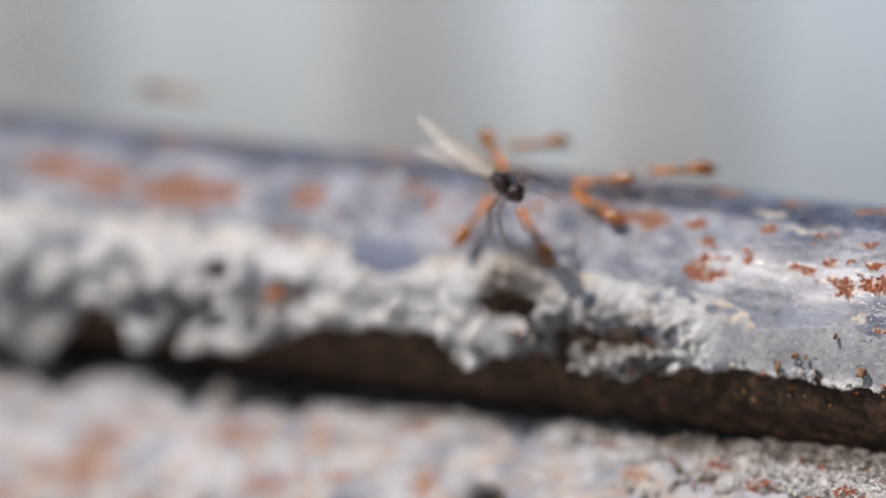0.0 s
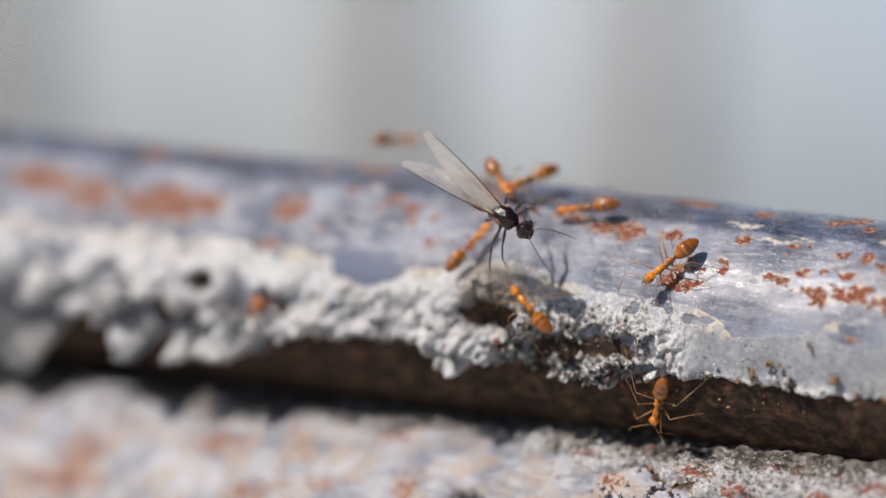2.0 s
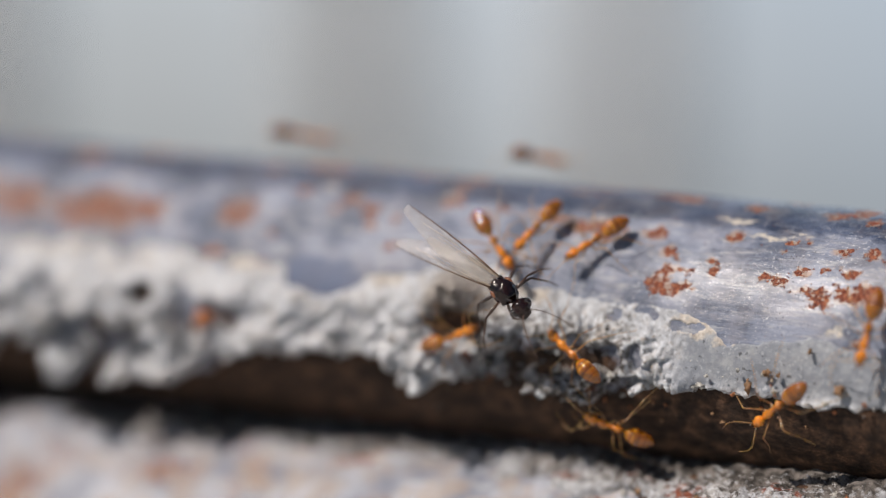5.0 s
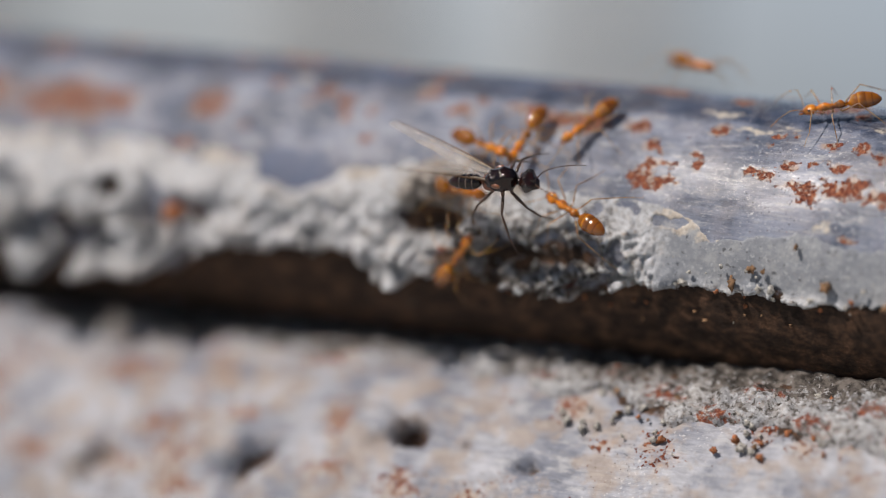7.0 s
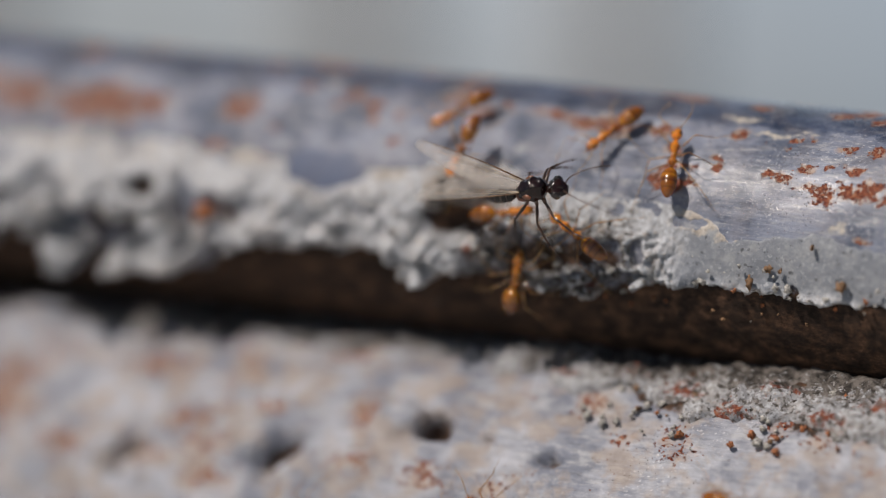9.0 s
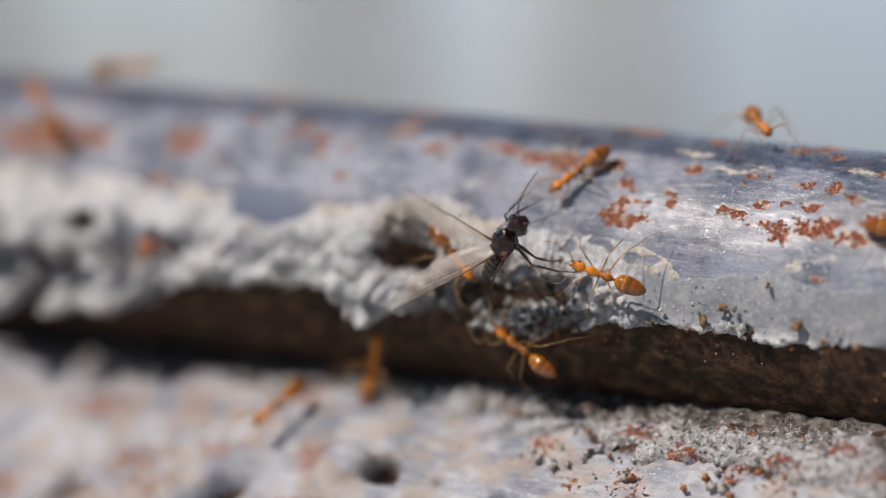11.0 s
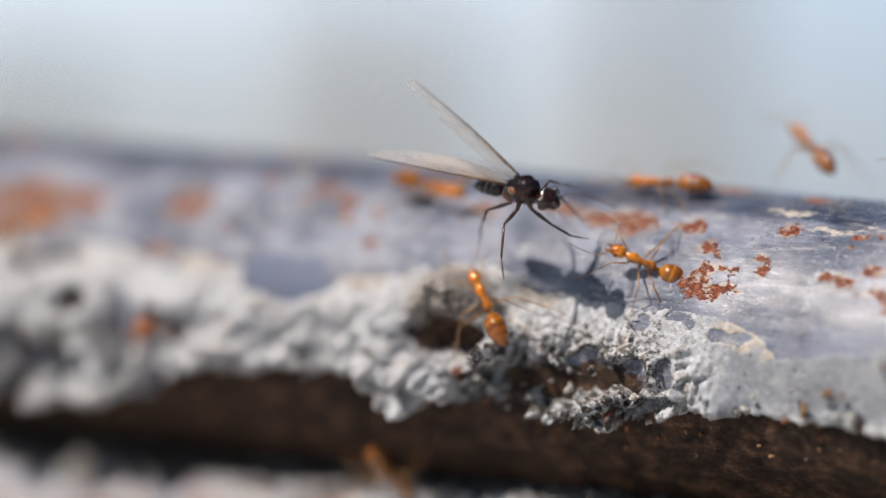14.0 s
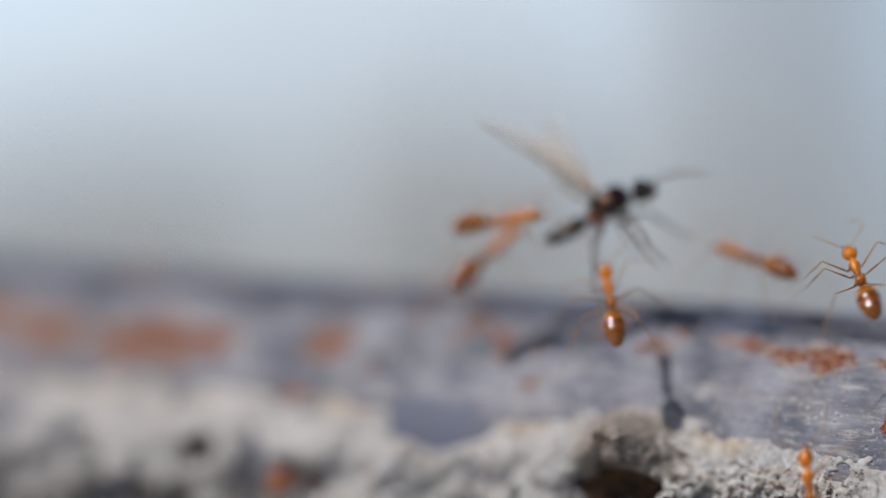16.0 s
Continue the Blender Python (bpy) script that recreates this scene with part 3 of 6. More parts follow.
    gone = np.maximum(step(0.35, 0.75, hollow + 0.25 * wob2), step(0.40, 0.62, bare + 0.3 * wob2))
    gone = np.maximum(gone, bare_patch(x, a))
    gaps = left * down * step(0.56, 0.68, cells(x * s, k * s, 3 + 0 * x) + 0.5 * wob2 + 0.08 * (1 - step(-30, -5, a)))
    gone = np.maximum(gone, gaps)
    broken = step(2.0, 3.5, x) * (1 - step(9.5, 11, x)) * (1 - step(-4, 5, a))
    gone = np.maximum(gone, broken * step(0.51, 0.57, fractal(x * 0.65, k * 0.65, 21 + 0 * x, 4)))
    # clefts between the crumbs
    cleft = (1 - left) * (1 - film) * (0.3 + 0.7 * down) * step(0.50, 0.66, cells(x * 1.15 + 0.9 * wob2, k * 1.15 + 0.9 * wob, 77 + 0 * x) + 0.25 * wob2)
    h = h - 0.85 * cleft * np.maximum(thick, 0.25)
    # the knob is gritty too
    h = h + np.exp(-((x - 0.1) / 1.9) ** 2 - (np.radians(a - 19) * BAR_R / 1.2) ** 2) * (0.55 * grain + 0.5 * (crumb - 0.35))
    thin = 0.14 + 0.86 * step(0.1, 2.4 + 1.8 * step(1.5, 3.5, x) + 1.9 * left, (top_edge(x) - a) * BAR_R * 0.01745 + 1.2 * wob)
    return h * thin * inside * (1 - gone) - 0.45 * (1 - inside * (1 - gone))


def crust_rust(x, a):
    return spots(x, a, [(-15.4, -1, 1.0, 0.7), (-15.8, 29, 0.8, 0.5), (-25, 36, 4.5, 0.5), (8.0, -14, 0.35, 0.3), (1.0, -4, 0.4, 0.3), (-12.2, 26, 0.7, 0.3), (-4.8, 39, 0.6, 0.4), (12.3, 31, 0.7, 0.6), (9.5, -22, 0.5, 0.3), (3.5, -19, 0.5, 0.3)], BAR_R)


def crust_grime_shade(x, a):
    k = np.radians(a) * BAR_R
    # darkness of the broken voids, laid into the crust colour as shade
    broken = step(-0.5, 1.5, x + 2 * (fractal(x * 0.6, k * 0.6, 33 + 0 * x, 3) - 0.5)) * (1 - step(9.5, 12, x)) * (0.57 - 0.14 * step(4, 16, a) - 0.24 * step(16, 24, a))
    # darker towards the lower edge
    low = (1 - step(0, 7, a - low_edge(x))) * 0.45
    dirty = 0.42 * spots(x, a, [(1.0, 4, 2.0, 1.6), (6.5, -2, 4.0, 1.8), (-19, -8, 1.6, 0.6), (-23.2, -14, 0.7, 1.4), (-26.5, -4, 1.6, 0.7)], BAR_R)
    # the last two spots paint shade into deep hollows
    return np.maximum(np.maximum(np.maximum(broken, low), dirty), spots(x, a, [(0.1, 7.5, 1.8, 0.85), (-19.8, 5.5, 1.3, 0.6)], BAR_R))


def film_cover(x, a):
    """Where the mortar is only a thin smooth film."""
    k = np.radians(a) * BAR_R
    n = fractal(x * 0.7, k * 0.7, 91 + 0 * x, 4) - 0.5
    return np.maximum(step(10.5, 13.5, x + 2 * n) * step(-10.5, -4.5, a + 9 * n), 0.6 * step(2, 6, x) * step(8, 20, a + 20 * n))


def crust_rim(x, a):
    """Tan dust where the mortar thins out over the paint."""
    f = spots(x, a, [(13.6, 18, 1.4, 0.7), (15.2, 14.5, 0.7, 0.4), (-4.5, 25, 1.4, 0.8), (4.0, 24, 1.5, 0.6)], BAR_R)
    n = fractal(x * 0.5, a * 0.06, 55 + 0 * x, 4) - 0.5
    strip = (1 - step(-12, -7, x)) * np.exp(-((top_edge(x) - a - 3) / 6.5) ** 2)
    return np.maximum(f, 0.58 * strip + 0.5 * n * strip)


shell("mortar_crust", spaced(-150, 150, -39, 30, 0.085, 1.5), np.arange(-60, 46, 0.65), BAR_R, 0, 0, crust_height, {"rust": crust_rust, "grime_shade": crust_grime_shade, "film": film_cover, "knob": lambda x, a: spots(x, a, [(0.1, 19, 2.3, 1.7)], BAR_R), "rim": crust_rim}, CRUST, metal_bar,
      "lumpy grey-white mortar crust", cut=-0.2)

# ---- the thicker pipe underneath ----
PIPE_RUST = [(-29, 41, 4.0, 1.8), (-22.9, 33, 2.0, 1.2), (-15, 43, 2.0, 1.0), (-35, 30, 4.0, 1.6), (-10.5, 50, 1.6, 0.7), (-13.1, 27, 2.0, 1.0), (-4.4, 35, 1.4, 0.9), (-13.7, 36, 2.0, 1.0), (0.0, 33, 1.8, 0.8), (18.7, 57.5, 0.9, 0.8), (22.9, 60, 1.2, 0.9), (20.9, 53, 0.9, 0.5), (25.4, 56, 1.4, 1.0),
             (-4.6, 50, 1.0, 1.6), (8.2, 60, 1.2, 1.0), (-7.0, 70, 2.0, 0.8), (-28, 50, 2.5, 2.0), (-19, 60, 3.0, 1.2), (2.8, 26, 2.0, 0.8), (10.5, 50, 0.9, 0.5), (14.0, 46, 0.7, 0.4)]
PITS = [(-0.1, 47, 1.1, 0.95), (7.0, 40.5, 1.0, 0.45), (3.2, 47, 0.5, 0.3)]
SCRAPES = [(-9.0, 36.0, 1.8, 0.62, 1.0), (-18.6, 30.5, 1.6, 0.75, 0.7)]


def scrapes(x, a):
    """Shallow slanting gouges, worn deepest on their lower side."""
    f = 0 * x
    k = np.radians(a) * PIPE_R
    for cx, ca, half, wide, amp in SCRAPES:
        u = x - cx
        v = k - np.radians(ca) * PIPE_R
        along = 0.68 * u + 0.73 * v
        across = 0.73 * u - 0.68 * v - 0.16 * along * along + 0.5 * (fractal(x * 1.1, k * 1.1, 51 + 0 * x, 3) - 0.5)
        f = np.maximum(f, amp * np.exp(-(along / half) ** 4 - (across / wide) ** 2))
    return f


def pipe_rust(x, a):
    a = a - 1
    k = np.radians(a) * PIPE_R
    f = spots(x, a, PIPE_RUST, PIPE_R)
    n = fractal(x * 0.22, k * 0.3, 30 + 0 * x, 4)
    return np.maximum(0.57 * f, 0.38 * step(0.58, 0.74, n))


def pipe_grime_shade(x, a):
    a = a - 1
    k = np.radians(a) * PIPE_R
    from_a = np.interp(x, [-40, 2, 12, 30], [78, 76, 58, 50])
    # dirt thickening towards the crest
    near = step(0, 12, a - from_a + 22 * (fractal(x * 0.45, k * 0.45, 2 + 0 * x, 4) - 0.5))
    # pits and scrapes get their shade from the colour too
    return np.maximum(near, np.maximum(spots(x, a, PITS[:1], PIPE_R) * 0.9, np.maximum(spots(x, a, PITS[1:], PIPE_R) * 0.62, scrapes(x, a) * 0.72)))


def pipe_height(x, a):
    stain = pipe_rust(x, a)
    a = a - 1
    k = np.radians(a) * PIPE_R
    n = fractal(x * 0.35, k * 0.35, 40 + 0 * x, 4) - 0.5
    g = fractal(x * 2.2, k * 2.2, 44 + 0 * x, 3) - 0.5
    right = step(4, 14, x)
    up = step(48, 72, a)
    lump = 1 - cells(x * 1.1, k * 1.1, 6 + 0 * x)
    return 0.55 * n + (0.10 + 0.25 * right) * g + right * up * 0.55 * lump - 1.8 * step(0.35, 0.8, spots(x, a, PITS[:1], PIPE_R)) - 0.9 * step(0.35, 0.9, spots(x, a, PITS[1:], PIPE_R) + 0.5 * n) - 0.9 * scrapes(x, a) + 0.6 * step(0.2, 0.9, spots(x, a, [(-2.0, 49, 1.3, 1.2), (-10.4, 38, 1.6, 1.2), (-19.6, 32, 1.6, 1.2)], PIPE_R)) - 0.2 * stain * g + 1.3 * np.exp(-((x + 29.5) / 2.6) ** 2 - ((a - 74) * 0.21 / 2.2) ** 2) + 0.5 * np.exp(-((x + 13.5) / 2.0) ** 2 - ((a - 78) * 0.21 / 2.0) ** 2)


thick_pipe = tagged(new("thick_pipe"), "thick pipe with pale worn paint, rust stains and pits", "pipe")
thick_pipe.rotation_euler = (0, radians(-PIPE_LEAN), 0)
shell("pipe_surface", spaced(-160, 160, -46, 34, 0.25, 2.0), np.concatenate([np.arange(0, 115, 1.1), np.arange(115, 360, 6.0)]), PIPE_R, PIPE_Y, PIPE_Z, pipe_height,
      {"rust": pipe_rust, "grime_shade": pipe_grime_shade}, PALE_PAINT, thick_pipe, "pale lavender-grey paint with rust stains", closed=True)


def pipe_crust_height(x, a):
    k = np.radians(a) * PIPE_R
    wob = fractal(x * 0.5, k * 0.5, 61 + 0 * x, 4) - 0.5
    edge = np.minimum(a - np.interp(x, [-160, -5, 6, 14, 25, 160], [72, 73, 67, 57, 54, 54]), 100 - a) * PIPE_R * 0.01745 + 3.4 * wob
    inside = step(-0.2, 0.5, edge)
    lump = 1 - cells(x * 0.9, k * 0.9, 13 + 0 * x)
    grain = fractal(x * 3, k * 3, 17 + 0 * x, 3) - 0.5
    h = 0.25 + 0.6 * lump + 0.35 * grain + 0.55 * (fractal(x * 0.35, k * 0.35, 40 + 0 * x, 4) - 0.5)
    return h * inside - 0.8 * (1 - inside)


# this crust is darker towards the crest and one end
shell("pipe_crust", spaced(-150, 150, -40, 31, 0.16, 1.5), np.arange(42, 102, 0.8), PIPE_R, PIPE_Y, PIPE_Z, pipe_crust_height,
      {"rust": lambda x, a: 0.62 * spots(x, a, [(18, 70, 2.0, 0.8), (24, 66, 2.0, 0.8), (-7, 78, 2.5, 0.6), (10, 72, 1.5, 0.6), (13, 66, 1.4, 0.7), (16, 61, 1.2, 0.6), (21, 60, 1.6, 0.7), (26, 58, 1.6, 0.8), (6, 70, 1.2, 0.5)], PIPE_R), "film": lambda x, a: 0.55 + 0 * x, "grime_shade": lambda x, a: 0.29 + 0.15 * step(5, 13, x) + 0.38 * step(64, 80, a + 14 * (fractal(x * 0.5, a * 0.1, 12 + 0 * x, 3) - 0.5))}, PIPE_CRUST, thick_pipe, "crumbly grey crust", cut=-0.3)


# dark filler added between bar and pipe to keep the gap in shade
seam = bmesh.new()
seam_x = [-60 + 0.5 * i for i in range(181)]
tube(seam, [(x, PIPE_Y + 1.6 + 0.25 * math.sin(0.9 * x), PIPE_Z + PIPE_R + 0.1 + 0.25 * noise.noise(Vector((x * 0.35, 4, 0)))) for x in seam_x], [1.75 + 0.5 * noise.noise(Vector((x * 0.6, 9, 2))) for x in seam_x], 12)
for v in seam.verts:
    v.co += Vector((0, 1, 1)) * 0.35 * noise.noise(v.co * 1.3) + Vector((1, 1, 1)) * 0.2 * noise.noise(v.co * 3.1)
part("gap_fill", seam, GAP_FILL, thick_pipe, "dark filler added in the gap between bar and pipe")

# ---- grit, flake ----
def on_bar(x, a, lift=0.0):
    r = BAR_R + lift
    return (x, -r * math.cos(radians(a)), r * math.sin(radians(a)))


def grain_mesh(seed, size, flat=0.7):
    bm = bmesh.new()
    bmesh.ops.create_icosphere(bm, subdivisions=2, radius=1.0)
    for v in bm.verts:
        n = noise.noise(v.co * 1.4 + Vector((seed * 3.7, seed, 0))) + 0.6 * noise.noise(v.co * 3.3 + Vector((seed, 0, seed)))
        v.co *= max(0.35, 1 + 1.05 * n)
        v.co = Vector((v.co.x * size, v.co.y * size * flat, v.co.z * size * 0.8))
    return bm


def loose(name, x, a, size, mat, lift, label, category, group):
    ob = part(name, grain_mesh(x + a, size), mat, None, "", on_bar(x, a, lift))
    ob.rotation_euler = (radians(-a), radians(37 * x), radians(23 * a))
    return tagged(ob, label, category, group)


rng = random.Random(5)
for gx, ga, gs, gl in ((16.62, -3.7, 0.30, 0.42), (21.5, -1.2, 0.30, 0.42), (17.63, 2.6, 0.24, 0.40), (24.6, -6, 0.25, 0.45), (19.8, 12.2, 0.16, 0.34), (18.25, 2.2, 0.13, 0.36), (27.5, -5, 0.28, 0.42)):
    loose("grit_grain", gx, ga, gs, GRIT, gl, "brown grit grain stuck on the mortar crust", "grit", "brown grit grains")
for i in range(30):
    gx = rng.uniform(12.5, 30)
    edge = float(low_edge(gx)) + 1.5
    ga = rng.triangular(edge, 6, edge)
    loose("mortar_grain", gx, ga, rng.uniform(0.07, 0.24) * (1.15 if ga < edge + 5 else 0.6), PALE_GRIT, 0.42, "pale mortar grain stuck on the crust", "mortar grain", "mortar grains")
for i in range(12):
    gx = rng.uniform(1, 12)
    ga = float(low_edge(gx)) + rng.uniform(1, 12)
    loose("mortar_grain", gx, ga, rng.uniform(0.08, 0.24), PALE_GRIT, 0.3, "pale mortar grain stuck on the crust", "mortar grain", "mortar grains")
for gx, ga, gs in ((8.5, -18, 0.13), (9.9, -20, 0.11), (2.3, -10, 0.12), (11.9, -17, 0.10), (0.3, -20, 0.10), (4.4, -20, 0.12)):
    loose("rust_grain", gx, ga, gs, RED_GRIT, 0.45 if ga > low_edge(gx) else 0.06, "small reddish rust grain on the crust", "rust grain", "rust grains")

for i in range(22):
    gx = rng.uniform(-12, 28)
    ga = float(low_edge(gx)) + rng.uniform(-5, 7)
    loose("rust_grain", gx, ga, rng.uniform(0.05, 0.14), RED_GRIT, 0.35 if ga > low_edge(gx) + 1 else 0.05, "small reddish rust grain on the crust", "rust grain", "rust grains")


for i in range(34):
    gx = rng.uniform(-14, 27)
    ga = float(low_edge(gx)) - rng.triangular(2, 24, 5)
    if rng.random() < 0.25:
        loose("mortar_grain", gx, ga, rng.uniform(0.04, 0.10), DIRTY_GRIT, 0.04, "dirty grey mortar grain stuck to the dark underside of the bar", "mortar grain", "mortar grains")
    else:
        loose("rust_grain", gx, ga, rng.uniform(0.05, 0.13), GRIT, 0.04, "small reddish rust grain on the dirty underside of the bar", "rust grain", "rust grains")

loose("rust_lump", -15.4, -0.8, 0.62, RED_GRIT, 1.15, "orange-brown rust lump stuck in the mortar crust", "rust lump", "")


def loose_below(name, x, a, size, mat, label, category, group):
    rr = PIPE_R + 0.22
    at = Euler((0, radians(-PIPE_LEAN), 0)).to_matrix() @ Vector((x, PIPE_Y - rr * math.cos(radians(a)), PIPE_Z + rr * math.sin(radians(a))))
    ob = part(name, grain_mesh(x - a, size), mat, None, "", at)
    ob.rotation_euler = (radians(-a), radians(29 * x), radians(17 * a))
    return tagged(ob, label, category, group)


for i in range(110):
    gx = rng.triangular(4, 30, 25)
    ga = rng.triangular(45, 78, 63)
    if rng.random() < 0.40:
        loose_below("mortar_grain", gx, ga, rng.uniform(0.07, 0.28), PALE_GRIT, "pale mortar grain lying on the thick pipe", "mortar grain", "mortar grains on the pipe")
    else:
        loose_below("rust_grain", gx, ga, rng.uniform(0.07, 0.24), RED_GRIT if rng.random() < 0.6 else GRIT, "reddish rust grain lying on the thick pipe", "rust grain", "rust grains on the pipe")


# ---- worker ants ----
def leg_mesh(kind, side, reach=1.0):
    knees = {"front": [(0.12, 0.22, -0.14), (0.80, 1.08, 0.62), (1.30, 1.95, -0.42), (1.80, 2.40, -1.03)],
             "middle": [(0.0, 0.24, -0.14), (-0.15, 1.32, 0.70), (-0.35, 2.35, -0.42), (-0.45, 3.00, -1.03)],
             "hind": [(-0.10, 0.22, -0.14), (-1.12, 1.18, 0.76), (-2.40, 2.12, -0.40), (-3.20, 2.58, -1.03)]}[kind]
    hip = (0, 0, 0)
    pts = [Vector((p[0], p[1] * side, p[2])) for p in [hip] + knees]
    bm = bmesh.new()
    tube(bm, [pts[0], (pts[0] + pts[1]) * 0.5, pts[1]], [0.08, 0.09, 0.05])
    a, b = pts[1], pts[2]
    tube(bm, [a, a.lerp(b, 0.2), a.lerp(b, 0.55), b], [0.036, 0.050, 0.040, 0.027])
    a, b = pts[2], pts[3]
    tube(bm, [a, a.lerp(b, 0.3), a.lerp(b, 0.75), b], [0.027, 0.033, 0.028, 0.020])
    a, b = pts[3], pts[4]
    mid = a.lerp(b, 0.5) + Vector((0, 0, 0.06))
    tube(bm, [a, mid, b, b + Vector((0.04, 0.12 * side, 0.01))], [0.020, 0.017, 0.015, 0.010])
    return bm


def antenna_mesh(side):
    bm = bmesh.new()
    tube(bm, smooth_line([(0, 0, 0), (0.25, 0.55 * side, 0.38), (0.55, 1.0 * side, 0.62)], 3), taper(7, 0.022, 0.027), 6)
    line = smooth_line([(0.55, 1.0 * side, 0.62), (1.05, 1.1 * side, 0.40), (1.60, 1.05 * side, 0.02), (2.05, 0.95 * side, -0.35)], 3)
    tube(bm, line, taper(len(line), 0.021, 0.025), 6)
    return bm


WORKER = 0.83


def worker_part(name, bm, mat, parent, label="", at=None):
    bmesh.ops.scale(bm, vec=(WORKER, WORKER, WORKER), verts=bm.verts)
    return part(name, bm, mat, parent, label, None if at is None else [c * WORKER for c in at])


def build_worker(ant):
    bm = bmesh.new()
    lathe(bm, [(1.62, 0.08, 0.06), (1.70, 0.23, 0.06), (1.86, 0.345, 0.05), (2.06, 0.37, 0.03), (2.26, 0.315, 0.0), (2.42, 0.21, -0.03), (2.50, 0.10, -0.04)], 16, 0.82)
    head = worker_part("head", bm, AMBER, ant, "orange glossy head")
    for s in (-1, 1):
        bm = bmesh.new()
        ball(bm, (2.08, 0.295 * s, 0.14), (0.105, 0.06, 0.09), 10, 8)
        worker_part("eye", bm, EYE, head, "small black eye")
        bm = bmesh.new()
        tube(bm, [(2.44, 0.14 * s, -0.06), (2.60, 0.15 * s, -0.10), (2.74, 0.04 * s, -0.13)], [0.06, 0.05, 0.012], 6)
        worker_part("mandible", bm, AMBER, head)
        worker_part("antenna", antenna_mesh(s), LEG, ant, "thin straw-coloured antenna", (2.36, 0.13 * s, 0.12))
    bm = bmesh.new()
    lathe(bm, [(1.68, 0.09, 0.03), (1.52, 0.18, 0.03), (1.28, 0.28, 0.05), (1.05, 0.275, 0.07), (0.82, 0.19, 0.04), (0.58, 0.165, 0.01), (0.40, 0.22, 0.04), (0.18, 0.275, 0.08), (-0.02, 0.215, 0.04), (-0.16, 0.10, -0.05)], 16, 0.95)
    worker_part("thorax", bm, AMBER, ant, "slender orange thorax")
    bm = bmesh.new()
    ball(bm, (-0.22, 0, 0.02), (0.08, 0.11, 0.18), 10, 8, (0, -12, 0))
    worker_part("petiole", bm, AMBER, ant)
    bm = bmesh.new()
    lathe(bm, [(-0.28, 0.066, 0.006), (-0.37, 0.227, 0.042), (-0.55, 0.416, 0.09), (-0.78, 0.51, 0.114), (-0.82, 0.504, 0.114), (-0.84, 0.529, 0.114), (-1.11, 0.567, 0.114), (-1.33, 0.554, 0.102), (-1.37, 0.535, 0.102), (-1.4, 0.548, 0.102), (-1.71, 0.485, 0.066), (-1.74, 0.469, 0.066), (-1.77, 0.474, 0.066), (-1.99, 0.378, 0.03), (-2.16, 0.265, 0.006), (-2.28, 0.151, -0.006), (-2.33, 0.033, -0.018)], 20, 0.92)
    worker_part("gaster", bm, GASTER, ant, "rounded glossy dark amber gaster")
    for kind, hx in (("front", 1.22), ("middle", 0.70), ("hind", 0.26)):
        for s in (-1, 1):
            worker_part("leg", leg_mesh(kind, s), LEG, ant, "", (hx, 0.12 * s, -0.12))


build_worker(focus_ant)
tagged(focus_ant, "yellow-orange worker ant with long legs walking on the painted bar", "ant", "worker ants")
PULL = "yellow-orange worker ant with long legs tugging at a winged ant"
WANDER = "yellow-orange worker ant with long legs walking on the painted bar"
ants = {"a12": focus_ant}
for key, lab in (("a1", PULL), ("a2", PULL), ("a3", PULL), ("a4", WANDER), ("a5", WANDER), ("a6", PULL), ("a7", PULL), ("a8", WANDER), ("a9", WANDER), ("a10", WANDER), ("a11", PULL)):
    ants[key] = tagged(copy_thing(focus_ant, Matrix.Identity(4)), lab)


# ---- the winged ant ----
def wing_mesh(length, chord, side, thick=0.012):
    """A thin cambered blade from the root along -x, its front edge on the outer side."""
    bm = bmesh.new()
    n, m = 22, 7
    top, low = [], []
    for i in range(n):
        u = i / (n - 1)
        front = 0.10 * math.sin(math.pi * u) + 0.05 * u
        c = chord * (0.10 + 0.90 * math.sin(math.pi * min(1.0, u ** 0.85 * 0.93 + 0.02)) ** 0.75)
        rt, rl = [], []
        for j in range(m):
            v = j / (m - 1)
            y = (front - c * v) * side
            z = 0.10 * math.sin(math.pi * u) - 0.10 * v * v * chord + 0.035 * math.sin(v * 9 + u * 7)
            rt.append(bm.verts.new((-length * u, y, z + thick)))
            rl.append(bm.verts.new((-length * u, y, z - thick)))
        top.append(rt)
        low.append(rl)
    for i in range(n - 1):
        for j in range(m - 1):
            bm.faces.new((top[i][j], top[i + 1][j], top[i + 1][j + 1], top[i][j + 1]))
            bm.faces.new((low[i][j], low[i][j + 1], low[i + 1][j + 1], low[i + 1][j]))
        bm.faces.new((top[i][0], low[i][0], low[i + 1][0], top[i + 1][0]))
        bm.faces.new((top[i][-1], top[i + 1][-1], low[i + 1][-1], low[i][-1]))
    for j in range(m - 1):
        bm.faces.new((top[0][j], top[0][j + 1], low[0][j + 1], low[0][j]))
        bm.faces.new((top[-1][j], low[-1][j], low[-1][j + 1], top[-1][j + 1]))
    return bm


def vein_mesh(length, side, ends, r0=0.045, r1=0.015):
    bm = bmesh.new()
    pts = []
    for i in range(9):
        u = i / 8 * ends[0]
        front = 0.10 * math.sin(math.pi * u) + 0.05 * u
        pts.append((-length * u, (front - ends[1] * u ** 0.8) * side, 0.10 * math.sin(math.pi * u) + 0.03 - 0.04 * ends[1] * u))
    tube(bm, pts, taper(9, r0, r1), 5)
    return bm


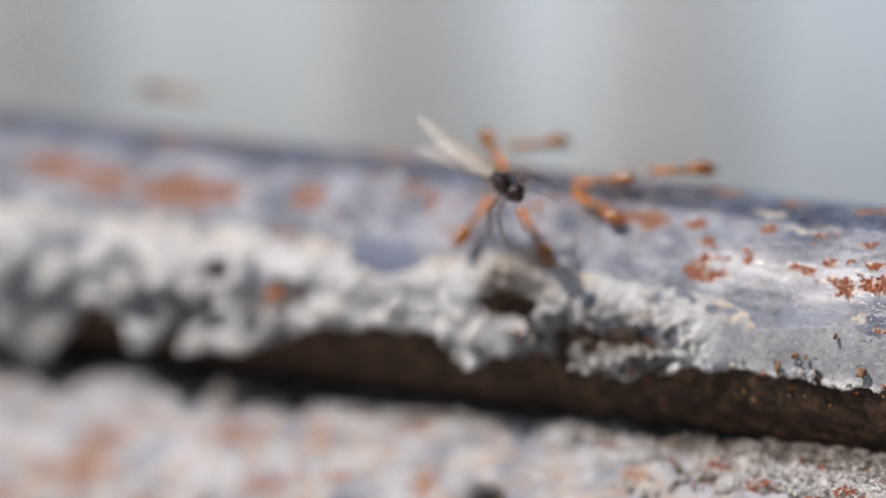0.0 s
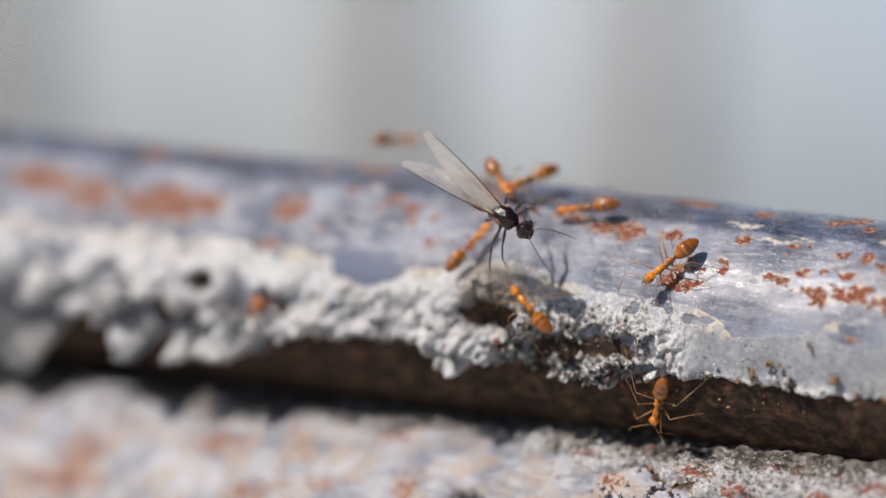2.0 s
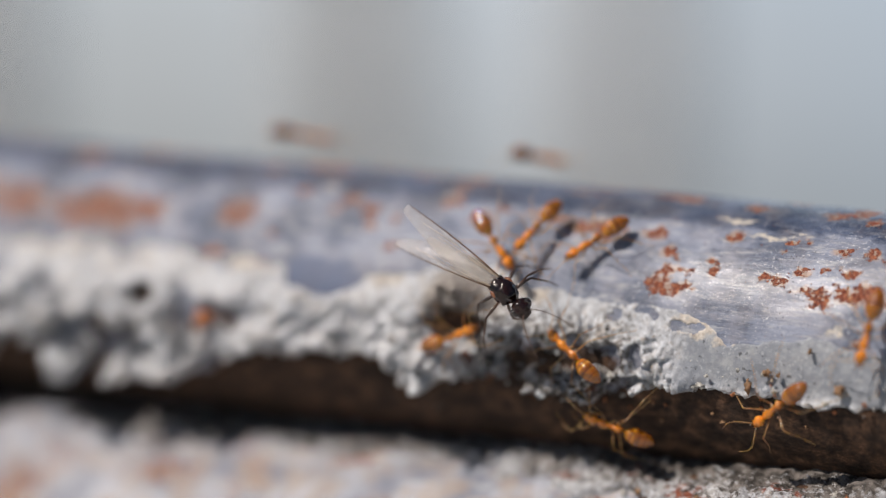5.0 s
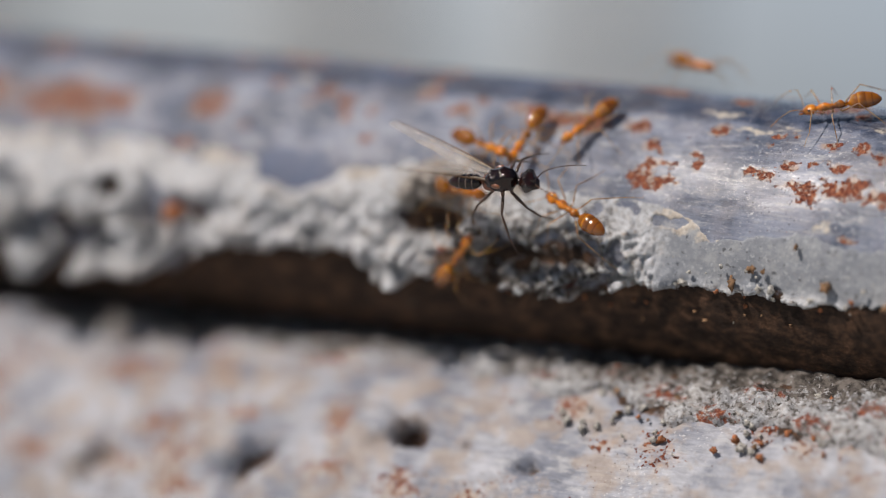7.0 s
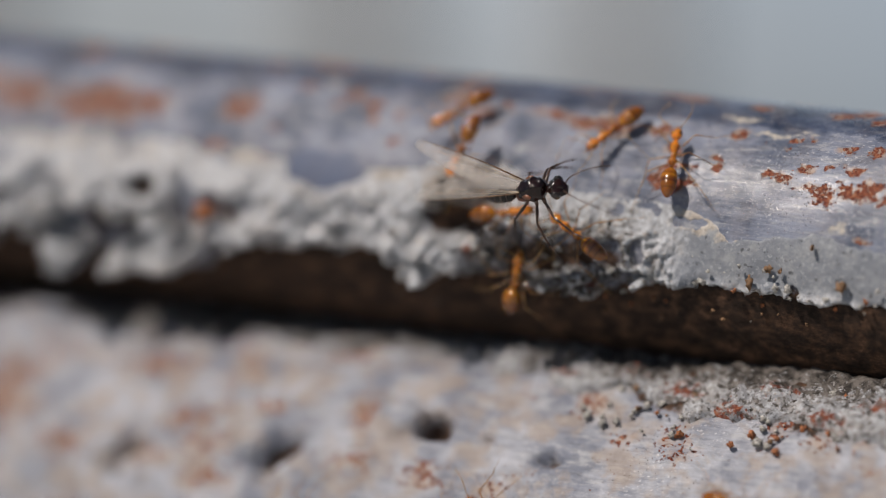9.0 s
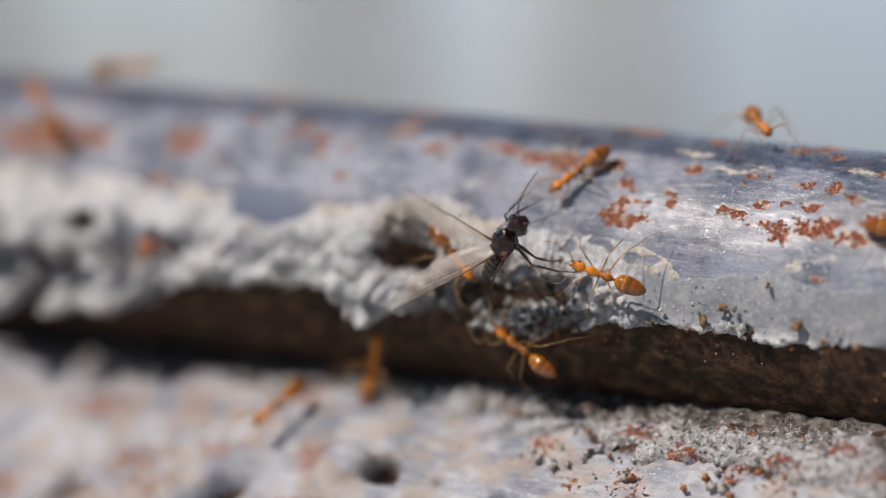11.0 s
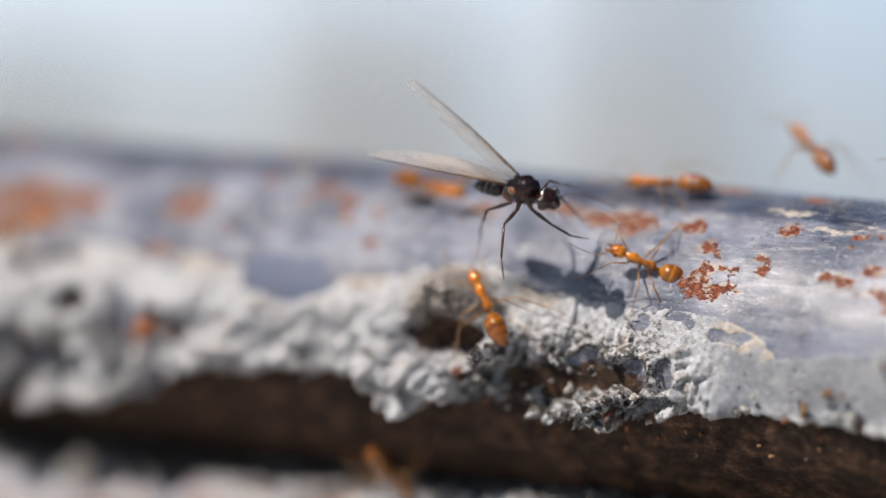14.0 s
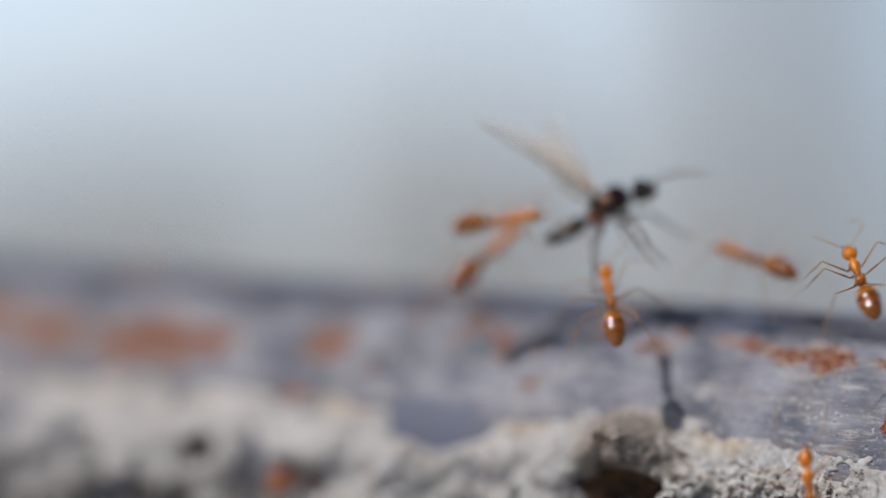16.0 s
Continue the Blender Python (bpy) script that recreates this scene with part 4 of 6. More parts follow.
def dent(bm, amount, scale):
    """Sculpt a smooth body with shallow dents and ridges."""
    bmesh.ops.subdivide_edges(bm, edges=bm.edges, cuts=1, use_grid_fill=True, smooth=0.6)
    bm.normal_update()
    for v in bm.verts:
        v.co += v.normal * amount * (noise.noise(v.co * scale) + 0.5 * noise.noise(v.co * scale * 2.3))


winged_ant = tagged(new("winged_ant"), "black winged ant with pale translucent wings, held by worker ants", "winged ant")
bm = bmesh.new()
lathe(bm, [(0.88, 0.16, 0.06), (0.80, 0.38, 0.09), (0.62, 0.53, 0.14), (0.36, 0.62, 0.17), (0.28, 0.615, 0.17), (0.22, 0.64, 0.17), (-0.05, 0.64, 0.15), (-0.30, 0.57, 0.13), (-0.36, 0.53, 0.13), (-0.42, 0.54, 0.13), (-0.62, 0.42, 0.10), (-0.76, 0.20, 0.05)], 20, 0.94)
dent(bm, 0.13, 3.0)
part("thorax", bm, BLACK, winged_ant, "glossy black humped thorax")
bm = bmesh.new()
ball(bm, (-0.62, 0.0, -0.14), (0.44, 0.48, 0.42), 16, 12)
dent(bm, 0.05, 3.0)
part("propodeum", bm, BROWN, winged_ant, "red-brown rear of the thorax")
bm = bmesh.new()
tube(bm, [(0.80, 0, 0.04), (0.98, 0, 0.02), (1.18, 0, 0.02)], [0.20, 0.16, 0.20], 10)
part("neck", bm, BLACK, winged_ant)
bm = bmesh.new()
lathe(bm, [(1.06, 0.14, 0.02), (1.12, 0.36, 0.04), (1.28, 0.51, 0.06), (1.50, 0.53, 0.05), (1.72, 0.44, 0.0), (1.90, 0.28, -0.06), (1.98, 0.10, -0.08)], 18, 0.88)
dent(bm, 0.12, 4.0)
wing_head = part("head", bm, BLACK, winged_ant, "glossy black head")
for s in (-1, 1):
    bm = bmesh.new()
    ball(bm, (1.47, 0.45 * s, 0.14), (0.26, 0.19, 0.26), 12, 9)
    part("eye", bm, EYE, wing_head, "large black eye")
    bm = bmesh.new()
    ball(bm, (1.34, 0.14 * s, 0.52), (0.07, 0.06, 0.05), 8, 6)
    part("ocellus", bm, EYE, wing_head)
    bm = bmesh.new()
    tube(bm, smooth_line([(0, 0, 0), (0.35, 0.30 * s, 0.22), (0.95, 0.62 * s, 0.18), (1.75, 0.95 * s, -0.10), (2.3, 1.10 * s, -0.35)], 3), taper(13, 0.035, 0.022), 6)
    part("antenna", bm, DARK_LEG, winged_ant, "", (1.82, 0.14 * s, 0.02))
bm = bmesh.new()
ball(bm, (-1.02, 0, -0.16), (0.17, 0.15, 0.20), 10, 8)
part("petiole", bm, BROWN, winged_ant)
bm = bmesh.new()
lathe(bm, [(-1.10, 0.102, -0.18), (-1.20, 0.256, -0.18), (-1.43, 0.384, -0.20), (-1.70, 0.416, -0.22), (-2.09, 0.410, -0.24), (-2.48, 0.346, -0.26), (-2.78, 0.230, -0.28), (-2.99, 0.064, -0.30)], 16, 0.9)
abdomen = part("abdomen", bm, BLACK, winged_ant, "dark banded abdomen")
for bx, br, bz in ((-1.55, 0.400, -0.21), (-1.89, 0.412, -0.23), (-2.26, 0.382, -0.25)):
    bm = bmesh.new()
    lathe(bm, [(bx + 0.05, br - 0.02, bz), (bx + 0.02, br + 0.006, bz), (bx - 0.03, br + 0.004, bz), (bx - 0.06, br - 0.03, bz)], 16, 0.9)
    part("band", bm, BAND, abdomen, "pale band")
wing_legs = {}
for kind, hx, line in (("front", 0.45, [(0.1, 0.3, -0.3), (0.75, 1.15, -0.05), (1.6, 1.75, -0.75), (2.4, 2.0, -1.2)]),
                       ("middle", 0.0, [(0, 0.32, -0.35), (0.15, 1.35, -0.45), (0.35, 2.05, -1.65), (0.6, 2.4, -2.5)]),
                       ("hind", -0.4, [(-0.1, 0.30, -0.35), (-0.55, 1.25, -0.50), (-0.85, 1.95, -1.9), (-0.7, 2.5, -2.9)])):
    for s in (-1, 1):
        pts = [Vector((0, 0, 0))] + [Vector((p[0], p[1] * s, p[2])) for p in line]
        bm = bmesh.new()
        tube(bm, [pts[0], pts[1]], [0.14, 0.09])
        tube(bm, [pts[1], pts[1].lerp(pts[2], 0.4), pts[2]], [0.07, 0.095, 0.055])
        tube(bm, [pts[2], pts[2].lerp(pts[3], 0.5), pts[3]], [0.055, 0.065, 0.045])
        tube(bm, [pts[3], pts[3].lerp(pts[4], 0.5), pts[4]], [0.042, 0.034, 0.022])
        wing_legs[kind, s] = part("leg", bm, DARK_LEG, winged_ant, "long dark brown leg", (hx, 0.22 * s, -0.25))
wings = {}
for s in (1, -1):
    w = part("wing", wing_mesh(6.4, 1.2, s), WING, winged_ant, "pale translucent wing", (-0.25, 0.32 * s, 0.4))
    part("vein", vein_mesh(6.4, s, (0.97, 0.0), 0.055, 0.015), VEIN, w, "dark brown leading vein")
    part("vein", vein_mesh(6.4, s, (0.80, 0.45), 0.022, 0.01), PALE_VEIN, w)
    part("vein", vein_mesh(6.4, s, (0.62, 0.75), 0.02, 0.01), PALE_VEIN, w)
    part("vein", vein_mesh(6.4, s, (0.45, 0.95), 0.018, 0.008), PALE_VEIN, w)
    hw = part("hind_wing", wing_mesh(4.1, 0.75, s, 0.010), WING, w, "", (-0.35, -0.25 * s, -0.08))
    hw.rotation_euler = (0, 0, radians(5 * s))
    wings[s] = w
    bm = bmesh.new()
    ball(bm, (-0.10, 0.52 * s, 0.32), (0.30, 0.14, 0.20), 12, 9, (0, -15, 12 * s))
    part("wing_base", bm, TEGULA, winged_ant, "orange-brown wing base")

# ---- posts far behind the bar ----
POST = plain_material("weathered_grey_post", (0.42, 0.42, 0.415), 0.9, 0.35, 12)


def far_post(azimuth, distance, radius, top):
    """A rough, slightly tapered upright post that stands on the ground."""
    bm = bmesh.new()
    cx, cy = -distance * math.sin(radians(azimuth)) + 52, distance * math.cos(radians(azimuth)) - 118
    rows = []
    for i in range(40):
        u = i / 39
        z = -1600 + (top + 1600) * u
        r = radius * (1.12 - 0.18 * u)
        ring = []
        for k in range(20):
            w = k * math.tau / 20
            s = 1 + 0.10 * noise.noise(Vector((math.cos(w) * 1.4 + azimuth, math.sin(w) * 1.4, z * 0.006)))
            ring.append(bm.verts.new((cx + r * s * math.cos(w), cy + r * s * math.sin(w), z)))
        rows.append(ring)
    for r0, r1 in zip(rows, rows[1:]):
        for k in range(20):
            bm.faces.new((r0[k], r0[(k + 1) % 20], r1[(k + 1) % 20], r1[k]))
    bm.faces.new(rows[0][::-1])
    bm.faces.new(rows[-1])
    return tagged(part("post", bm, POST, None), "weathered grey upright post far behind the painted bar", "post", "upright posts")


far_post(27.8, 3000, 62, -80)
far_post(21.7, 3050, 56, 420)
far_post(36.8, 2900, 66, -180)

# ---- distance and ground ----
bm = bmesh.new()
cols = []
for i in range(41):
    a = radians(-30 + 110 * i / 40)
    cols.append([bm.verts.new((-3500 * math.sin(a), 3500 * math.cos(a), z)) for z in (-1600, -900, 0, 900, 1600)])
for c0, c1 in zip(cols, cols[1:]):
    for k in range(4):
        bm.faces.new((c0[k], c1[k], c1[k + 1], c0[k + 1]))
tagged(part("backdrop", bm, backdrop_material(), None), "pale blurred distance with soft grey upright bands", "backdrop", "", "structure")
bm = bmesh.new()
gr = [[bm.verts.new((x * 1000.0, y * 1000.0, -1600.0)) for y in np.linspace(-400, 400, 9)] for x in np.linspace(-400, 400, 9)]
for i in range(8):
    for j in range(8):
        bm.faces.new((gr[i][j], gr[i + 1][j], gr[i + 1][j + 1], gr[i][j + 1]))
tagged(part("ground", bm, ground_material(), None), "pale grey dusty ground far below", "ground", "", "structure")


# ---- what moves ----
def place(row):
    t, x, y, z, rx, ry, rz = row
    return t, pose(x * MM, y * MM, z * MM, rx, ry, rz)


def stride(ant, rows, seed):
    """Legs and antennae swing, more when the ant runs."""
    r = random.Random(seed)
    steps = 64
    times = [16.0 * i / steps for i in range(steps + 1)]
    at = [Vector([np.interp(t, [q[0] for q in rows], [q[c] for q in rows]) for c in (1, 2, 3)]) for t in times]
    legs = [o for o in ant.children if o.name.startswith("leg")]
    for n, leg in enumerate(legs):
        base = leg.location.copy()
        rest = (r.uniform(-14, 14), r.uniform(-9, 9))
        rr = []
        for i, t in enumerate(times):
            run = min(1.0, (at[min(i + 1, steps)] - at[max(i - 1, 0)]).length / 3.0)
            s = math.sin(i * 2.1 + (0 if (n + n // 2) % 2 else math.pi))
            rr.append((t, Matrix.Translation(base) @ pose(0, 0, 0, rest[1] + 5 * run * s, 0, rest[0] + 4 * math.sin(0.5 * i + n) + 20 * run * s)))
        walk(leg, rr)
    for n, feeler in enumerate([o for o in ant.children if o.name.startswith("antenna")]):
        base = feeler.location.copy()
        k = r.uniform(0, 6)
        walk(feeler, [(t, Matrix.Translation(base) @ pose(0, 0, 0, 8 * math.sin(0.9 * i + k), 6 * math.cos(0.6 * i + k), 14 * math.sin(0.7 * i + k + n))) for i, t in enumerate(times)])


def motions():
    a1 = [
        (0, -3.36, -3.15, 9.18, 18, 29, -40), (0.5, -3.13, -2.35, 9.55, 20, 32, -28), (1, -2.27, -3.32, 9.22, 23, 29, -33), (1.5, -2.70, -4.94, 8.57, 30, 28, -27),
        (2, -0.97, -4.64, 8.71, 24, 25, -40), (2.5, -1.79, -4.54, 8.79, 24, 30, -39), (3, -0.80, -5.27, 7.95, 30, 28, -37), (3.5, -0.09, -5.91, 7.47, 34, 32, -34),
        (4, 0.63, -6.51, 6.98, 38, 36, -30), (4.5, 1.33, -7.07, 6.47, 44, 40, -26), (5, 2.05, -7.60, 5.92, 50, 43, -21), (5.5, 2.78, -8.08, 5.36, 57, 45, -15),
        (6, 2.10, -7.51, 5.05, 61, 28, -2), (6.5, 2.52, -7.93, 5.26, 50, 18, -28), (7, 2.49, -7.54, 5.26, 54, 8, -19), (7.5, 2.37, -7.90, 5.53, 53, 8, -20),
        (8, 2.80, -8.29, 5.57, 54, 8, -17), (8.5, 3.05, -8.03, 4.86, 58, 7, -17), (8.733, 1.67, -7.97, 4.93, 44, 42, -45), (9, 0.28, -7.90, 5.01, -14, 59, -114),
        (9.5, -4.25, -7.58, 5.45, -57, 20, -175), (10, -11.45, -6.90, 6.30, -51, 7, -178), (10.5, -17.65, -6.63, 6.57, -50, -15, 175), (11, -23.18, -6.63, 6.48, -49, -43, 164),
        (11.5, -10.57, -10.61, 6.00, -34, -41, 131), (12, -16.47, -9.96, 5.40, -57, -11, 160), (12.5, -23.39, -8.51, 4.85, -62, -2, -179), (13, -22.85, -9.89, 3.62, -65, -25, 163),
        (13.27, -25.05, -8.62, 4.10, 10, -66, 69), (13.5, -26.55, -8.28, 4.77, 61, -15, -3), (14, -22.90, -8.03, 4.09, 67, -20, 1), (14.5, -5.67, -8.29, 5.19, -11, -80, 101),
        (14.73, -7.45, -1.78, 5.85, -8, -32, 44), (15, -9.80, 5.75, 6.23, -45, -0, 0), (15.27, -7.67, -0.57, 7.78, -16, -13, 50), (15.5, -5.61, -6.87, 9.18, -5, -43, 99),
        (16, -6.90, -6.23, 9.64, 16, -39, 53),
    ]
    a2 = [
        (0, -1.58, -0.13, 9.23, -5, 2, -130), (0.5, -0.45, -1.00, 9.15, -7, 8, -117), (1, 0.16, -2.28, 8.81, -21, 11, -166), (1.5, 0.64, -2.94, 8.74, -15, 13, -131),
        (2, 0.59, -3.17, 8.59, -14, 15, -124), (2.5, -0.03, -3.57, 8.42, -17, 16, -128), (3, 0.80, -2.58, 8.66, -18, 11, -140), (3.5, 1.62, -3.51, 8.22, -19, 16, -134),
        (4, 2.44, -4.39, 7.74, -20, 21, -127), (4.5, 3.26, -5.22, 7.18, -19, 27, -121), (5, 4.08, -5.99, 6.56, -17, 34, -114), (5.5, 4.91, -6.69, 5.89, -13, 40, -106),
        (6, 4.95, -6.36, 5.59, -20, 40, -115), (6.5, 4.68, -6.56, 5.79, -22, 37, -118), (7, 4.72, -6.21, 5.77, -10, 39, -103), (7.5, 4.56, -6.64, 5.88, -10, 39, -103),
        (8, 4.72, -7.09, 5.87, 1, 40, -89), (8.5, 4.54, -6.81, 5.27, 8, 42, -80), (9, -0.82, -5.55, 6.68, -27, 27, -137), (9.5, -6.16, -4.04, 7.83, -33, 2, -180),
        (10, -11.20, -3.38, 8.18, -20, -23, 129), (10.5, -16.22, -2.72, 8.47, 7, -25, 68), (11, -21.26, -2.04, 8.70, 20, -9, 12), (11.5, -0.49, -3.53, 9.49, 17, -6, 4),
        (12, 5.09, -3.57, 8.98, 23, -1, -16), (12.27, 4.79, 1.44, 6.90, -19, -4, -8), (12.5, 4.04, 7.51, 4.73, -59, -0, -0), (13, -0.19, 8.86, 2.31, -75, 0, -0),
        (13.5, -5.18, 8.63, 2.53, -72, -1, 0), (14, -10.82, 9.33, 3.03, -69, -0, 1), (14.5, -13.98, 6.65, 5.74, -50, -0, -0), (14.67, -15.94, 4.59, 7.01, -23, 10, 52),
        (14.83, -17.89, 2.54, 8.31, 2, -5, 102), (15, -19.82, 0.48, 9.62, 8, -33, 149), (15.17, -24.34, 2.15, 8.35, 1, -5, 102), (15.33, -28.87, 3.84, 7.05, -23, 9, 52),
        (15.5, -33.39, 5.53, 5.74, -49, -1, 0), (16, -39.15, 6.37, 4.47, -60, -1, -0),
    ]
    a3 = [
        (0, 3.85, -2.90, 7.92, -24, 9, -174), (0.5, 3.89, -2.48, 8.07, -24, 7, -179), (1, 4.52, -3.42, 7.74, -29, 8, -178), (1.5, 4.58, -4.12, 7.40, -33, 6, 177),
        (2, 4.78, -4.22, 7.37, -33, 12, -172), (2.5, 5.17, -4.47, 7.21, -35, 15, -169), (3, 5.74, -5.00, 6.83, -39, 12, -176), (3.5, 6.19, -5.28, 6.66, -38, 17, -166),
        (4, 6.65, -5.54, 6.49, -37, 21, -157), (4.5, 7.05, -5.66, 6.30, -34, 25, -147), (5, 7.49, -5.87, 6.13, -30, 29, -137), (5.5, 7.92, -6.02, 5.96, -25, 32, -126),
        (6, 7.76, -5.35, 6.15, -24, 31, -125), (6.5, 7.68, -5.56, 6.42, -21, 29, -122), (7, 7.80, -5.10, 6.54, -21, 28, -122), (7.5, 7.87, -5.45, 6.51, -20, 29, -121),
        (8, 7.89, -5.35, 6.58, -21, 28, -123), (8.5, 7.91, -5.44, 6.45, -20, 29, -123), (9, 8.10, -5.44, 6.41, -22, 29, -124), (9.5, 8.29, -5.44, 6.35, -23, 30, -125),
        (10, 8.48, -5.44, 6.29, -24, 30, -126), (10.5, 8.68, -5.44, 6.24, -25, 30, -127), (11, 8.87, -5.45, 6.17, -26, 31, -128), (11.5, 9.34, -6.50, 6.47, -20, 33, -118),
        (12, 9.22, -5.51, 6.44, -14, 33, -110), (12.5, 8.93, -5.27, 6.67, -26, 27, -132), (13, 8.75, -4.89, 6.94, -25, 24, -133), (13.5, 8.59, -4.18, 7.40, -33, 16, -168),
        (14, 8.29, -2.23, 7.82, -27, 1, -178), (14.5, 6.20, -1.17, 9.14, -16, -4, 178), (15, 4.17, 0.91, 9.19, 4, -13, -154), (15.5, 4.08, -2.56, 9.74, -14, -14, 168),
        (16, 3.72, -2.61, 9.76, -14, -14, 169),
    ]
    a4 = [
        (0, 7.95, -0.73, 8.60, -9, 3, -152), (0.5, 7.53, -0.44, 8.68, -10, -3, -178), (1, 10.50, -2.74, 8.05, -10, 16, -114), (1.5, 10.85, -4.44, 7.24, -32, 20, -157),
        (1.733, 11.29, -7.07, 2.47, -69, 52, -174), (2, 11.22, -8.31, -2.66, -145, 58, 126), (2.5, 13.11, -8.69, -0.81, -96, 25, 175), (3, 13.89, -8.43, -0.02, -87, 17, -174),
        (3.5, 15.10, -8.53, -0.27, -90, 24, -177), (4, 16.30, -8.63, -0.50, -93, 30, 179), (4.5, 17.51, -8.69, -0.72, -97, 36, 174), (5, 18.71, -8.77, -0.95, -102, 42, 168),
        (5.5, 19.94, -8.83, -1.16, -109, 47, 160), (6, 17.05, -7.12, -4.32, -110, 46, 178), (6.267, 15.60, -9.04, -5.81, -51, 53, -133), (6.5, 14.28, -11.11, -7.18, -6, 32, -100),
        (7, 14.20, -15.25, -12.75, -71, 28, 179), (7.5, 14.27, -15.39, -13.20, -40, 67, -141), (8, 14.37, -15.58, -13.70, 56, 55, -39), (8.5, 14.43, -15.71, -14.00, 69, 13, -16),
        (9, 18.51, -14.14, -10.26, 88, -3, -14), (9.5, 22.43, -11.51, -7.09, 105, -19, -14), (10, 26.24, -7.67, -4.58, 125, -33, -19), (10.27, 26.48, -7.96, -1.12, 95, -5, -7),
        (10.5, 26.62, -7.92, 2.28, 69, 25, -9), (10.73, 26.99, -6.14, 5.13, 34, 35, -50), (11, 27.05, -3.15, 7.76, 0, 23, -90), (11.5, 20.46, -9.54, 3.97, -57, 55, -155),
        (12, 20.67, -9.12, 2.36, 55, 47, -34), (12.5, 22.03, -8.91, -1.65, 117, 54, 25), (13, 23.02, -7.94, -3.41, -164, 57, 107), (13.5, 23.27, -9.95, -5.88, -179, 53, 92),
        (14, 21.34, -9.18, -5.53, 168, 57, 75), (14.5, 19.60, -8.36, -5.25, 148, 59, 51), (15, 18.02, -7.88, -4.58, 127, 57, 28), (15.5, 17.08, -9.72, -3.07, 113, 49, 13),
        (16, 15.79, -10.29, -1.90, 102, 40, 2),
    ]
    a5 = [
        (0, 4.39, -5.09, 6.72, -39, -20, 168), (0.5, 7.40, -6.72, 4.75, -56, 14, -172), (1, 8.28, -7.60, 3.46, -64, -13, 168), (1.5, 6.92, -6.82, 5.03, -55, -12, 176),
        (2, 11.09, -6.59, 5.35, -35, 36, -136), (2.5, 8.72, -7.60, 3.72, -64, -2, 177), (3, 8.05, -7.34, 4.14, -61, -3, -178), (3.5, 9.03, -8.03, 2.78, -71, 16, -175),
        (4, 10.01, -8.50, 1.34, -81, 35, -178), (4.5, 10.18, -8.71, -0.90, -97, 18, 175), (5, 9.76, -8.11, -3.61, -116, -18, -171), (5.5, 9.83, -8.00, -5.62, -148, -37, -131),
        (5.733, 9.75, -12.55, -8.75, -99, -34, -172), (6, 8.84, -15.08, -12.53, -64, -9, 164), (6.5, 4.73, -15.34, -13.48, -72, 8, 171), (7, 2.38, -15.51, -14.11, -75, 9, 171),
        (7.5, -0.04, -15.68, -14.88, -79, 10, 170), (8, -2.38, -15.88, -15.69, -82, 11, 170), (8.5, -4.78, -15.97, -16.37, -84, 13, 170), (9, -4.81, -15.44, -14.28, -77, 20, 176),
        (9.5, -4.92, -14.59, -12.35, -66, 27, -176), (10, -5.13, -13.43, -10.55, -54, 32, -167), (10.5, -5.62, -11.76, -8.85, -32, 34, -137), (11, -6.33, -9.65, -7.31, -12, 26, -110),
        (11.5, -9.98, -14.14, -11.95, -59, 40, -165), (12, -7.25, -14.60, -12.55, -67, 35, -174), (12.5, -4.47, -15.10, -13.49, -74, 29, 177), (13, -6.38, -14.73, -12.76, -70, 29, -179),
        (13.5, -8.06, -14.44, -12.34, -66, 30, -177), (14, -9.72, -13.94, -11.60, -63, 29, -174), (14.5, -11.69, -13.64, -11.23, -59, 28, -173), (15, -13.58, -13.19, -10.81, -55, 28, -170),
        (15.5, -15.38, -12.74, -10.36, -52, 28, -168), (16, -17.20, -12.27, -9.81, -48, 28, -166),
    ]
